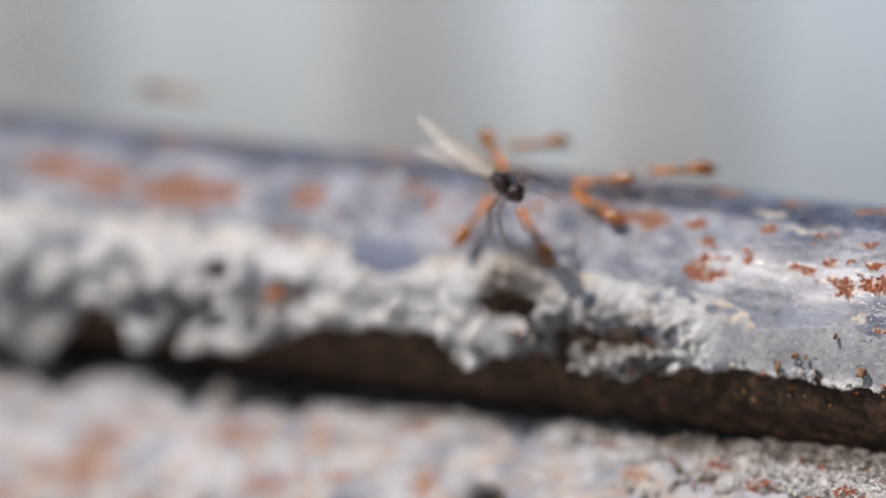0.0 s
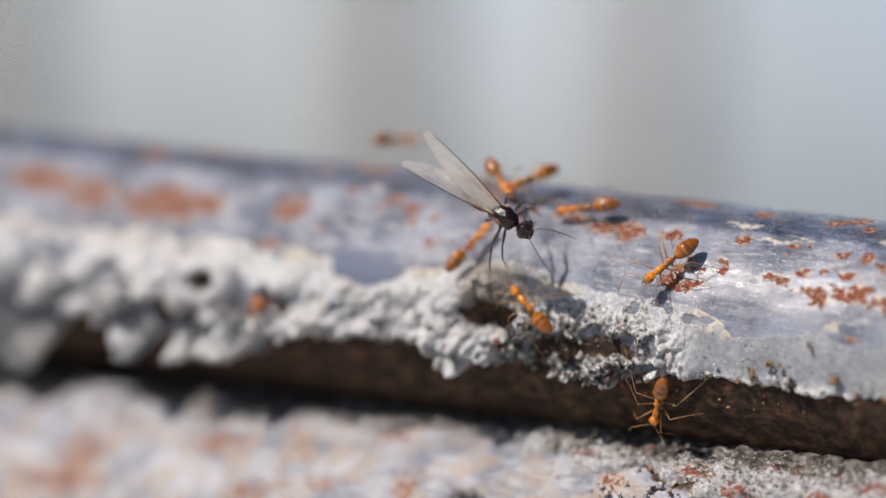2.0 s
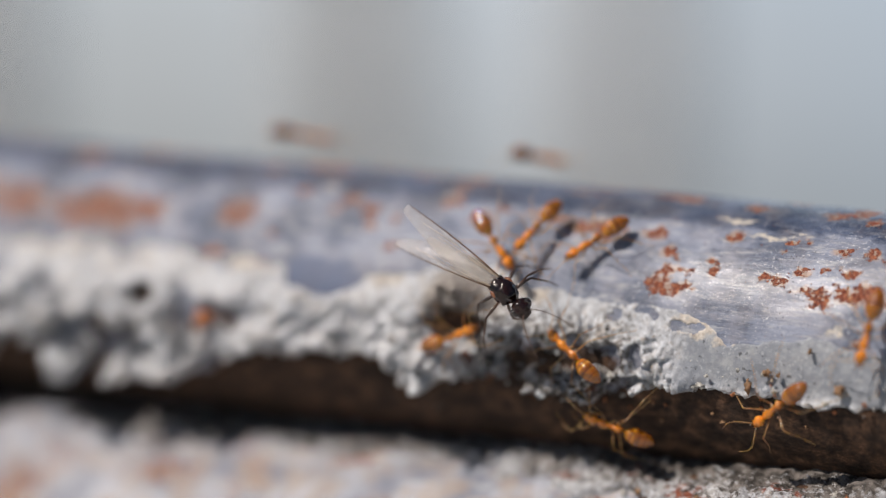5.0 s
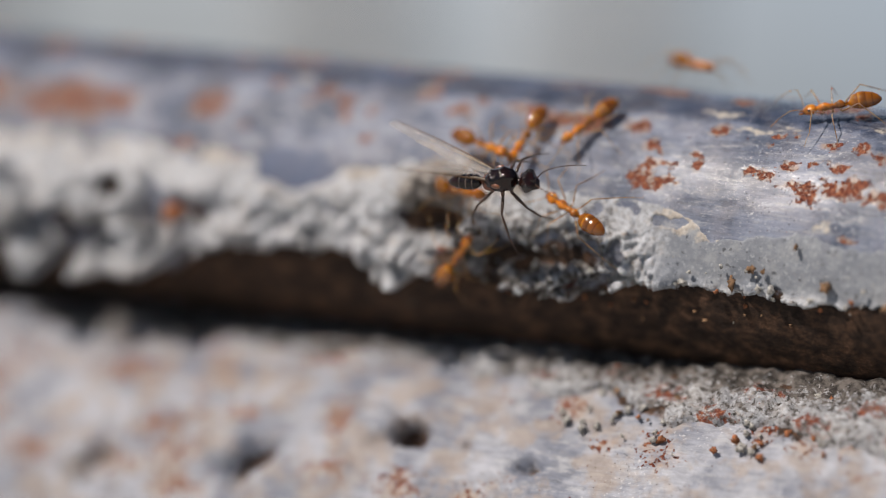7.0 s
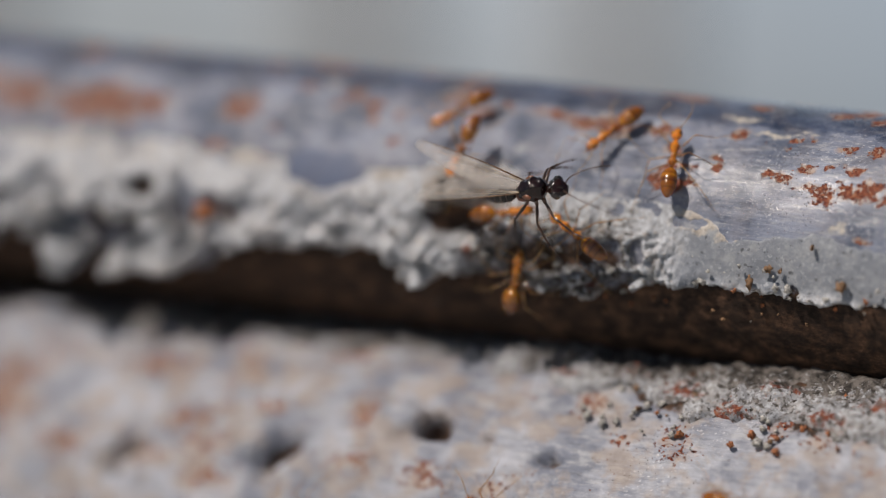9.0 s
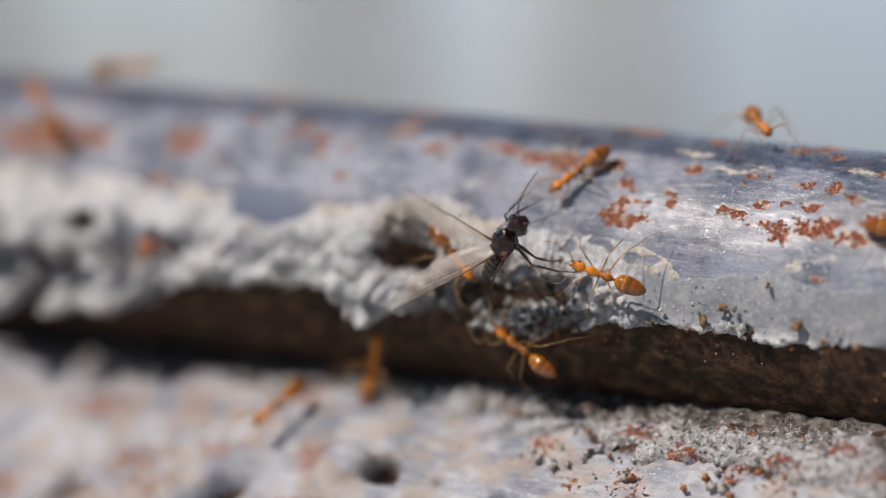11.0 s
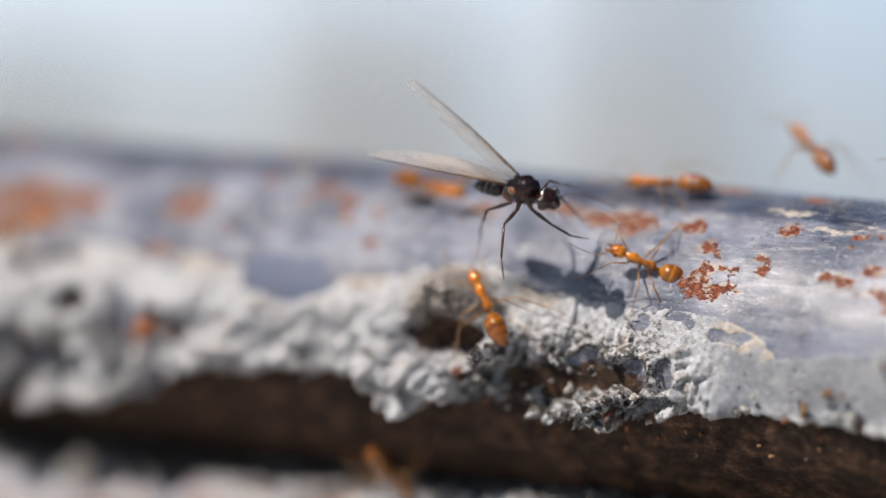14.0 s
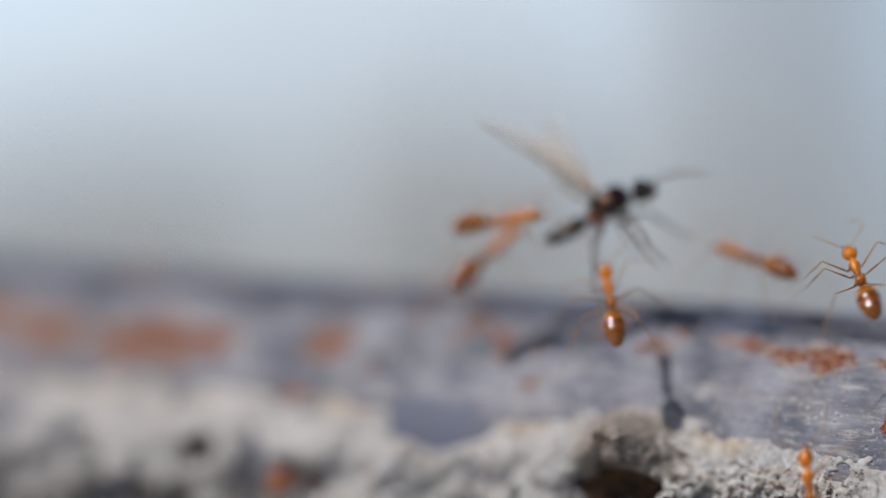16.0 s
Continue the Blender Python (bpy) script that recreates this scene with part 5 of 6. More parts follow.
    a6 = [
        (0, 1.29, -6.90, 4.95, -56, -49, 167), (0.5, 1.42, -7.32, 4.30, -67, -54, 174), (1, 1.35, -7.58, 3.79, -50, -45, 149), (1.5, 2.90, -8.89, 3.12, -51, -43, 145),
        (2, 3.47, -9.24, 1.96, -68, -33, 159), (2.5, 3.20, -9.26, 1.86, -72, -25, 162), (3, 3.31, -9.34, 1.23, -75, -32, 163), (3.5, 4.40, -9.39, 1.01, -76, -33, 164),
        (4, 5.49, -9.41, 0.81, -78, -33, 165), (4.5, 6.56, -9.40, 0.60, -79, -34, 166), (5, 7.66, -9.41, 0.40, -81, -34, 167), (5.5, 8.75, -9.42, 0.22, -82, -35, 168),
        (6, 9.54, -9.43, 0.56, -75, -52, 164), (6.5, 9.58, -9.33, 1.26, -77, -21, 166), (7, 8.72, -9.12, 2.42, -70, -21, 164), (7.5, 8.02, -9.16, 2.18, -72, -19, 167),
        (8, 7.47, -9.28, 1.77, -77, -26, 174), (8.5, 6.67, -9.34, 1.07, -75, -31, 164), (9, 7.77, -9.35, 1.15, -78, -28, 169), (9.5, 8.88, -9.36, 1.24, -80, -25, 174),
        (10, 9.98, -9.33, 1.32, -81, -22, 178), (10.5, 11.08, -9.34, 1.39, -82, -19, -178), (11, 12.16, -9.32, 1.46, -83, -16, -173), (11.5, 13.07, -10.35, 1.63, -83, -16, -176),
        (12, 13.10, -9.35, 1.96, -78, -2, -174), (12.5, 11.94, -8.93, 2.96, -72, -4, -164), (13, 11.89, -8.80, 3.32, -68, -2, -175), (13.5, 9.82, -7.52, 3.89, -69, -20, -157),
        (14, 9.10, -6.19, 4.64, -64, -23, -157), (14.5, 4.04, -5.65, 6.38, -46, -38, 170), (15, 3.03, -5.04, 6.96, -34, -32, 159), (15.5, 9.27, -7.80, 4.52, -41, -40, 139),
        (16, 8.91, -10.17, 1.71, -40, -68, 130),
    ]
    a7 = [
        (0, -3.03, -6.59, 5.35, 15, -42, 71), (0.5, -2.95, -6.40, 5.59, 2, -42, 87), (1, -3.05, -6.67, 5.21, 3, -45, 87), (1.5, -2.28, -7.14, 4.59, 20, -48, 67),
        (2, -1.81, -7.07, 4.69, 32, -43, 52), (2.5, -2.66, -7.11, 4.66, 9, -48, 79), (3, -2.47, -7.09, 4.64, 55, -41, 18), (3.5, -1.90, -7.64, 3.62, 65, -38, 8),
        (4, -0.89, -8.98, 2.81, 74, -35, -0), (4.5, -0.33, -9.28, 1.73, 83, -30, -6), (5, 0.29, -9.55, 0.65, 90, -25, -11), (5.5, 0.91, -9.67, -0.44, 96, -19, -14),
        (6, 1.72, -9.37, -0.81, 101, -24, -15), (6.5, 2.03, -9.42, -0.81, 108, -41, -22), (7, 1.98, -9.37, -0.80, 114, -49, -27), (7.5, 2.93, -9.44, -1.48, 126, -54, -37),
        (8, 3.17, -9.80, -1.44, 127, -53, -39), (8.5, 3.22, -9.30, -1.56, 120, -48, -32), (9, 4.08, -9.22, -1.87, 139, -64, -52), (9.5, 4.97, -9.18, -2.15, -174, -72, -100),
        (10, 5.85, -9.11, -2.46, -130, -64, -148), (10.5, 6.71, -8.99, -2.77, -113, -49, -167), (11, 7.58, -8.91, -3.04, -107, -32, -178), (11.5, 8.64, -10.62, -2.43, -106, -35, -178),
        (12, 9.40, -9.67, -2.78, -173, -61, -97), (12.5, 8.69, -9.60, -1.57, -115, -53, -157), (13, 7.96, -9.39, -0.90, -90, -56, 176), (13.5, 6.28, -9.45, 0.17, -74, -62, 163),
        (14, 2.62, -9.05, 2.62, -56, -47, 150), (14.5, -1.34, -6.84, 5.22, -33, -45, 132), (15, -3.64, -5.86, 6.71, -31, -36, 139), (15.5, 0.04, -6.42, 7.91, -24, -45, 130),
        (16, -0.28, -8.06, 8.26, -23, -46, 126),
    ]
    a8 = [
        (0, 26.63, -5.70, 6.39, 20, 51, -62), (0.5, 27.14, -5.82, 5.81, 11, 53, -74), (1, 27.84, -6.38, 5.44, 1, 53, -87), (1.5, 28.59, -7.06, 5.09, -9, 52, -100),
        (2, 29.15, -7.31, 4.69, -18, 49, -111), (2.5, 27.49, -7.53, 4.28, -19, 52, -111), (3, 25.77, -7.55, 4.00, -20, 54, -112), (3.5, 24.99, -7.52, 4.20, -13, 53, -106),
        (4, 24.18, -7.42, 4.38, -9, 51, -101), (4.5, 23.40, -7.36, 4.58, -4, 50, -96), (5, 22.99, -8.07, 3.48, -15, 65, -107), (5.5, 22.56, -8.55, 2.32, -48, 76, -141),
        (6, 22.54, -7.85, -2.46, -107, 51, 168), (6.5, 22.24, -7.59, -4.20, -128, 58, 150), (7, 25.87, -14.69, -10.82, -59, 38, -168), (7.5, 20.10, -15.23, -12.46, -69, 28, -179),
        (8, 14.31, -15.73, -14.22, -76, 16, 174), (8.5, 8.44, -16.03, -15.88, -81, 4, 169), (9, 5.97, -15.17, -13.11, -77, -27, 166), (9.5, 3.34, -13.76, -10.64, -64, -57, 154),
        (10, 0.49, -11.70, -8.46, 4, -77, 85), (10.5, -0.76, -9.63, -7.04, 30, -81, 62), (11, -2.38, -6.77, -5.87, 82, -82, 14), (11.27, 0.19, -10.91, -7.79, 71, -26, -6),
        (11.5, 1.95, -13.42, -10.26, 42, 23, -35), (11.67, 5.22, -12.38, -8.77, 73, -19, -35), (11.83, 8.26, -11.06, -7.46, 124, -52, -69), (12, 11.13, -9.49, -6.29, -159, -41, -130),
        (12.27, 13.07, -11.94, -7.93, -93, -40, -179), (12.5, 14.74, -13.72, -9.82, -50, -9, 158), (13, 12.93, -13.28, -9.40, -47, -9, 157), (13.5, 11.26, -12.90, -8.98, -45, -8, 156),
        (14, 9.56, -12.33, -8.54, -43, -10, 156), (14.5, 7.76, -12.02, -8.32, -41, -10, 154), (15, 6.10, -11.60, -7.99, -37, -9, 153), (15.5, 4.40, -11.09, -7.68, -36, -11, 152),
        (16, 2.64, -10.53, -7.39, -33, -11, 152),
    ]
    a9 = [
        (0, -6.16, 8.93, 1.86, -76, -0, -0), (0.5, -5.30, 9.24, 2.24, -75, 0, -0), (1, -4.22, 9.07, 2.28, -75, 0, -0), (1.5, -3.07, 8.71, 2.35, -75, 0, 0),
        (2, -2.14, 8.72, 2.32, -75, -0, 0), (2.5, -1.13, 8.73, 2.32, -75, 0, 0), (3, -0.17, 9.01, 2.27, -75, -0, -0), (3.5, -0.20, 8.19, 4.17, -60, 13, 9),
        (4, -0.24, 6.96, 5.88, -43, 21, 24), (4.5, -0.26, 5.37, 7.31, -25, 21, 42), (5, -0.28, 3.47, 8.39, -10, 14, 61), (5.5, -0.39, 1.65, 9.01, -2, 3, 78),
        (6, -1.56, 1.43, 8.82, -5, 0, 11), (6.5, 3.99, 1.68, 9.31, -4, 9, 66), (6.733, 7.35, 1.57, 9.07, -6, 4, 15), (7, 10.73, 1.46, 8.80, -4, -1, -36),
        (7.5, 13.58, -0.49, 8.48, 12, -1, -23), (7.733, 13.47, -4.69, 6.63, 15, 26, -52), (8, 12.77, -7.24, 4.45, -2, 50, -92), (8.267, 11.80, -7.21, 4.43, -46, 37, -152),
        (8.5, 10.85, -7.22, 4.43, -58, 6, 175), (8.733, 11.31, -6.99, 4.73, -53, -30, 150), (9, 11.78, -6.76, 5.03, -15, -55, 99), (9.267, 12.22, -6.46, 5.30, 36, -44, 32),
        (9.5, 12.69, -6.21, 5.59, 51, -12, -3), (10, 13.98, -4.59, 6.98, 37, 3, -15), (10.5, 15.26, -2.64, 8.01, 21, 11, -34), (11, 16.57, -0.56, 8.64, 7, 9, -55),
        (11.5, 15.71, -2.07, 9.29, 8, -4, -4), (11.73, 18.70, -4.13, 7.43, 3, -28, 52), (12, 21.78, -6.35, 5.60, -24, -35, 121), (12.17, 21.84, -5.06, 6.82, 12, -30, 52),
        (12.33, 21.71, -3.10, 7.93, 22, -1, -0), (12.5, 21.28, 0.01, 8.91, 6, 25, -53), (12.67, 19.87, -0.17, 9.14, -9, 16, -114), (12.83, 18.18, 0.78, 9.25, -9, 1, -170),
        (13, 16.72, 0.99, 9.42, 4, -9, 133), (13.27, 16.59, -3.55, 6.83, -30, -12, 160), (13.5, 16.29, -7.40, 4.12, -62, -0, -177), (14, 13.27, 2.29, 9.26, 5, -26, 140),
        (14.17, 11.20, 1.82, 9.33, 16, -11, 87), (14.33, 9.11, 1.39, 9.40, 9, 5, 36), (14.5, 6.94, 1.23, 9.42, -8, 12, -16), (14.67, 6.28, 1.25, 9.58, 7, 10, 40),
        (14.83, 5.64, 1.24, 9.75, 13, -3, 95), (15, 5.24, 0.62, 10.01, 6, -14, 150), (15.5, 12.48, -1.67, 8.93, -13, -1, 153), (16, 12.37, 0.30, 9.34, 6, -11, -153),
    ]
    a10 = [
        (0, 28.63, -4.13, 7.40, -33, 4, 170), (0.5, 28.54, -3.87, 7.32, -33, 3, 171), (1, 28.59, -3.97, 7.45, -32, 3, 171), (1.5, 28.62, -3.87, 7.55, -31, 3, 172),
        (2, 28.50, -3.65, 7.66, -30, 3, 173), (2.5, 28.48, -3.58, 7.70, -29, 3, 174), (3, 28.33, -3.22, 7.84, -29, 2, 174), (3.5, 28.30, -3.16, 7.88, -28, 2, 175),
        (4, 28.27, -3.05, 7.91, -27, 2, 176), (4.5, 28.25, -2.93, 7.95, -26, 2, 176), (5, 28.23, -2.80, 8.00, -25, 2, 177), (5.5, 28.21, -2.71, 8.06, -24, 1, 178),
        (6, 23.91, 0.64, 8.72, -4, -1, 172), (6.5, 20.98, -0.92, 8.45, -15, 1, 162), (7, 20.35, -2.47, 8.03, -22, 12, -163), (7.5, 27.09, -2.50, 8.12, -23, 4, 172),
        (8, 28.49, -4.50, 7.20, -35, 4, 170), (8.5, 29.01, -5.32, 6.50, -41, 3, 169), (9, 28.40, -5.65, 6.22, -36, 27, -163), (9.5, 27.78, -5.91, 5.90, -15, 45, -125),
        (10, 27.16, -6.17, 5.56, 21, 46, -75), (10.5, 26.55, -6.44, 5.21, 47, 28, -37), (11, 25.93, -6.66, 4.84, 56, 1, -14), (11.27, 25.87, -6.75, 5.14, 47, 31, -38),
        (11.5, 25.92, -7.34, 5.51, 17, 53, -80), (11.73, 25.61, -6.78, 5.58, -32, 47, -141), (12, 25.34, -6.33, 5.67, -52, 22, -176), (12.5, 15.49, -7.45, 4.02, -59, 45, -162),
        (13, 20.22, -8.26, 2.39, -76, 20, 177), (13.5, 13.49, -8.67, 1.02, -83, -11, -179), (13.73, 5.04, -7.50, -2.58, -113, 42, 152), (14, -3.16, -6.85, -5.93, 161, 44, 65),
        (14.27, -4.58, -8.78, -6.78, 82, 61, -1), (14.5, -6.26, -10.25, -7.74, 28, 30, -42), (15, -9.39, -9.93, -7.65, 26, 29, -42), (15.5, -12.51, -9.58, -7.50, 26, 30, -41),
        (16, -15.50, -9.43, -7.22, 25, 30, -42),
    ]
    a11 = [
        (0, -30.07, 2.02, 9.73, -6, 9, 60), (0.5, -20.29, 7.91, 5.11, -55, 0, -0), (0.6667, -15.94, 3.41, 5.71, -38, -2, 50), (0.8333, -11.58, -1.09, 6.29, -29, -17, 99),
        (1, -7.40, -5.23, 6.80, -36, -33, 153), (1.167, -9.78, -3.58, 7.98, -15, -33, 92), (1.333, -12.59, -1.08, 8.96, -5, -19, 37), (1.5, -15.60, 1.76, 9.88, -10, -3, -12),
        (1.733, -13.44, 1.71, 9.52, -9, 3, 29), (2, -10.64, 0.40, 9.39, -3, 5, 71), (2.267, -6.85, 2.53, 7.83, -28, 10, 35), (2.5, -3.32, 5.11, 6.15, -50, 0, 0),
        (3, -7.35, 6.32, 4.77, -60, -0, -0), (3.5, -9.19, 5.39, 6.06, -49, 9, 9), (4, -11.00, 4.23, 7.22, -36, 14, 20), (4.5, -12.81, 2.86, 8.20, -24, 15, 34),
        (5, -14.61, 1.31, 8.97, -13, 12, 48), (5.5, -16.73, 0.21, 9.40, -5, 5, 61), (5.733, -10.92, -2.63, 7.38, 22, -7, 23), (6, -4.55, -6.46, 5.49, 50, 1, -15),
        (6.5, 0.63, -7.29, 4.39, 57, 6, -19), (7, 1.74, -8.92, 2.98, 70, 1, -13), (7.5, 2.68, -9.44, 2.26, 79, -22, -8), (8, 2.94, -9.84, 2.21, 80, -25, -7),
        (8.5, 3.13, -9.29, 1.96, 80, -25, -8), (9, 3.14, -9.23, 1.94, 80, -12, -9), (9.5, 3.17, -9.21, 1.94, 77, -0, -11), (10, 3.23, -9.23, 1.94, 75, 12, -14),
        (10.5, 3.27, -9.21, 1.93, 71, 24, -17), (11, 3.32, -9.24, 1.92, 67, 36, -22), (11.5, 3.81, -11.03, 2.43, 73, 21, -14), (12, 3.07, -10.21, 1.75, 80, 0, -5),
        (12.5, 0.74, -9.44, 2.98, 73, -7, -3), (13, -0.63, -7.33, 4.36, 62, -3, -6), (13.5, -2.17, -6.64, 5.46, 54, -12, -3), (14, -2.66, -4.82, 7.22, 39, 7, -8),
        (14.5, -3.28, -8.51, 9.92, 37, -20, 17), (15, -5.57, -4.78, 10.84, 16, -10, 39), (15.5, -4.60, -7.69, 11.43, 29, -11, 7), (16, -5.89, -7.33, 11.31, 27, -10, 7),
    ]
    a12 = [
        (0, 27.84, -2.51, 11.12, -50, 78, -59), (0.5, 26.35, 2.39, 9.89, -65, 78, -60), (1, 27.08, 2.52, 9.86, -76, 77, -61), (1.5, 27.80, 2.37, 9.95, -85, 77, -59),
        (2, 27.30, 2.20, 10.02, -79, 78, -59), (2.5, 26.27, 1.71, 10.06, -59, 78, -59), (3, 25.63, 1.68, 10.18, -14, 68, -63), (3.5, 25.89, 1.27, 10.05, -8, 64, -63),
        (4, 26.13, 0.88, 10.08, -4, 61, -63), (4.5, 26.36, 0.51, 10.10, -2, 58, -64), (5, 26.61, 0.10, 9.98, -1, 56, -64), (5.5, 26.84, -0.29, 10.00, 1, 54, -64),
        (6, 27.31, 0.65, 9.84, -1, 51, -64), (6.5, 27.14, -0.05, 10.12, 1, 51, -64), (7, 27.23, 0.22, 9.93, 1, 50, -64), (7.5, 27.01, -0.37, 10.05, 1, 50, -64),
        (8, 26.36, -1.28, 10.11, 3, 53, -63), (8.5, 26.46, -0.49, 9.88, 3, 54, -63), (9, 26.88, -0.28, 9.87, 2, 53, -63), (9.5, 27.28, -0.04, 10.00, 2, 54, -63),
        (10, 27.70, 0.17, 9.99, 1, 53, -63), (10.5, 28.11, 0.38, 9.96, 0, 53, -63), (11, 28.52, 0.58, 9.94, 0, 52, -63), (11.5, 23.98, -3.51, 10.26, 7, 43, -62),
        (12, 23.82, -2.83, 9.80, 6, 37, -63), (12.17, 22.79, -3.85, 8.89, 34, 9, -4), (12.33, 21.75, -4.87, 7.97, 27, -29, 44), (12.5, 20.71, -5.89, 7.04, -18, -43, 118),
        (12.67, 21.64, -4.64, 7.87, -46, -12, 178), (12.83, 22.57, -3.39, 8.70, -38, 26, -134), (13, 23.51, -2.10, 9.51, 6, 39, -63), (13.5, 21.78, -2.43, 9.65, 8, 39, -63),
        (14, 20.43, -1.07, 9.44, 8, 42, -63), (14.5, 19.13, 0.86, 9.97, -4, 41, -64), (14.67, 16.92, 1.85, 9.62, -13, 50, -14), (14.83, 14.72, 2.84, 9.27, -7, 60, 46),
        (15, 12.52, 3.81, 8.92, 14, 60, 119), (15.17, 12.60, 1.45, 9.31, -7, 55, 44), (15.33, 12.66, -0.91, 9.66, -6, 42, -13), (15.5, 12.71, -3.31, 9.97, 7, 35, -62),
        (15.67, 11.58, -4.24, 9.81, -31, 24, -127), (15.83, 10.45, -5.18, 9.67, -39, -9, -175), (16, 9.31, -6.11, 9.52, -18, -37, 130),
    ]
    W = [
        (0, 0.90, -10.81, 8.85, 39, 14, -33), (0.5, 0.71, -10.27, 8.88, 44, 16, -25), (1, 0.93, -10.34, 8.42, 42, 18, -29), (1.5, 1.50, -10.68, 7.65, 47, 6, -17),
        (2, 2.13, -10.42, 7.58, 52, 25, 0), (2.5, 1.20, -11.01, 7.53, 45, 17, -22), (3, 1.39, -10.55, 7.12, 41, 37, -32), (3.5, 2.19, -10.89, 6.40, 41, 35, -28),
        (4, 3.00, -11.24, 5.67, 43, 34, -25), (4.5, 3.81, -11.54, 4.92, 45, 32, -21), (5, 4.64, -11.83, 4.17, 46, 30, -18), (5.5, 5.49, -12.10, 3.43, 47, 28, -15),
        (6, 5.26, -11.26, 3.71, 46, 11, -19), (6.5, 5.57, -11.77, 4.20, 47, 7, -18), (7, 5.61, -11.47, 4.28, 49, -3, 3), (7.5, 5.83, -11.92, 4.48, 49, -4, -15),
        (8, 6.12, -12.38, 4.67, 49, -0, -8), (8.5, 5.82, -11.81, 4.04, 48, -1, -4), (9, 6.08, -11.65, 3.84, 55, -11, -5), (9.5, 6.35, -11.49, 3.63, 61, -21, -7),
        (10, 6.62, -11.32, 3.42, 68, -30, -12), (10.5, 6.89, -11.15, 3.21, 77, -39, -18), (11, 7.15, -10.99, 3.01, 89, -47, -27), (11.5, 8.58, -13.09, 3.55, 77, -38, -18),
        (12, 8.63, -11.94, 3.33, 61, -30, 12), (12.5, 7.45, -12.14, 4.91, 63, -13, 8), (13, 6.58, -11.04, 5.01, 63, 1, 14), (13.5, 5.09, -11.07, 6.58, 48, 6, 25),
        (14, 4.22, -9.29, 7.88, 24, 7, -17), (14.5, 1.33, -7.80, 10.66, 0, -9, 28), (15, -1.43, -3.51, 10.50, -0, 3, 28), (15.5, -1.37, -5.36, 11.94, 0, -23, 31),
        (16, -1.76, -5.12, 11.95, 0, -24, 31),
    ]
    LA = [
        (0, 0.45, 0.22, -0.25, 6, 56, 54), (0.5, 0.45, 0.22, -0.25, -2, 52, 41), (1, 0.45, 0.22, -0.25, -1, 50, 42), (1.5, 0.45, 0.22, -0.25, -1, 43, 39),
        (2, 0.45, 0.22, -0.25, -12, 37, 19), (2.5, 0.45, 0.22, -0.25, -8, 40, 27), (3, 0.45, 0.22, -0.25, -3, 39, 34), (3.5, 0.45, 0.22, -0.25, -0, 39, 37),
        (4, 0.45, 0.22, -0.25, 3, 37, 42), (4.5, 0.45, 0.22, -0.25, 7, 33, 46), (5, 0.45, 0.22, -0.25, 11, 28, 50), (5.5, 0.45, 0.22, -0.25, 14, 21, 53),
        (6, 0.45, 0.22, -0.25, 13, 22, 50), (6.5, 0.45, 0.22, -0.25, 12, 26, 51), (7, 0.45, 0.22, -0.25, 2, 18, 26), (7.5, 0.45, 0.22, -0.25, 7, 28, 44),
        (8, 0.45, 0.22, -0.25, 5, 28, 40), (8.5, 0.45, 0.22, -0.25, 6, 20, 36), (9, 0.45, 0.22, -0.25, 2, 24, 32), (9.5, 0.45, 0.22, -0.25, -2, 29, 29),
        (10, 0.45, 0.22, -0.25, -6, 33, 25), (10.5, 0.45, 0.22, -0.25, -11, 37, 21), (11, 0.45, 0.22, -0.25, -15, 41, 17), (11.5, 0.45, 0.22, -0.25, -5, 36, 28),
        (12, 0.45, 0.22, -0.25, -4, 14, 11), (12.5, 0.45, 0.22, -0.25, -15, 31, 11), (13, 0.45, 0.22, -0.25, -9, 23, 13), (13.5, 0.45, 0.22, -0.25, -5, 9, 4),
        (14, 0.45, 0.22, -0.25, 14, 16, 49), (14.5, 0.45, 0.22, -0.25, 0, -4, -6), (15, 0.45, 0.22, -0.25, 4, -18, -34), (15.5, 0.45, 0.22, -0.25, -19, 14, -11),
        (16, 0.45, 0.22, -0.25, -27, 13, -22),
    ]
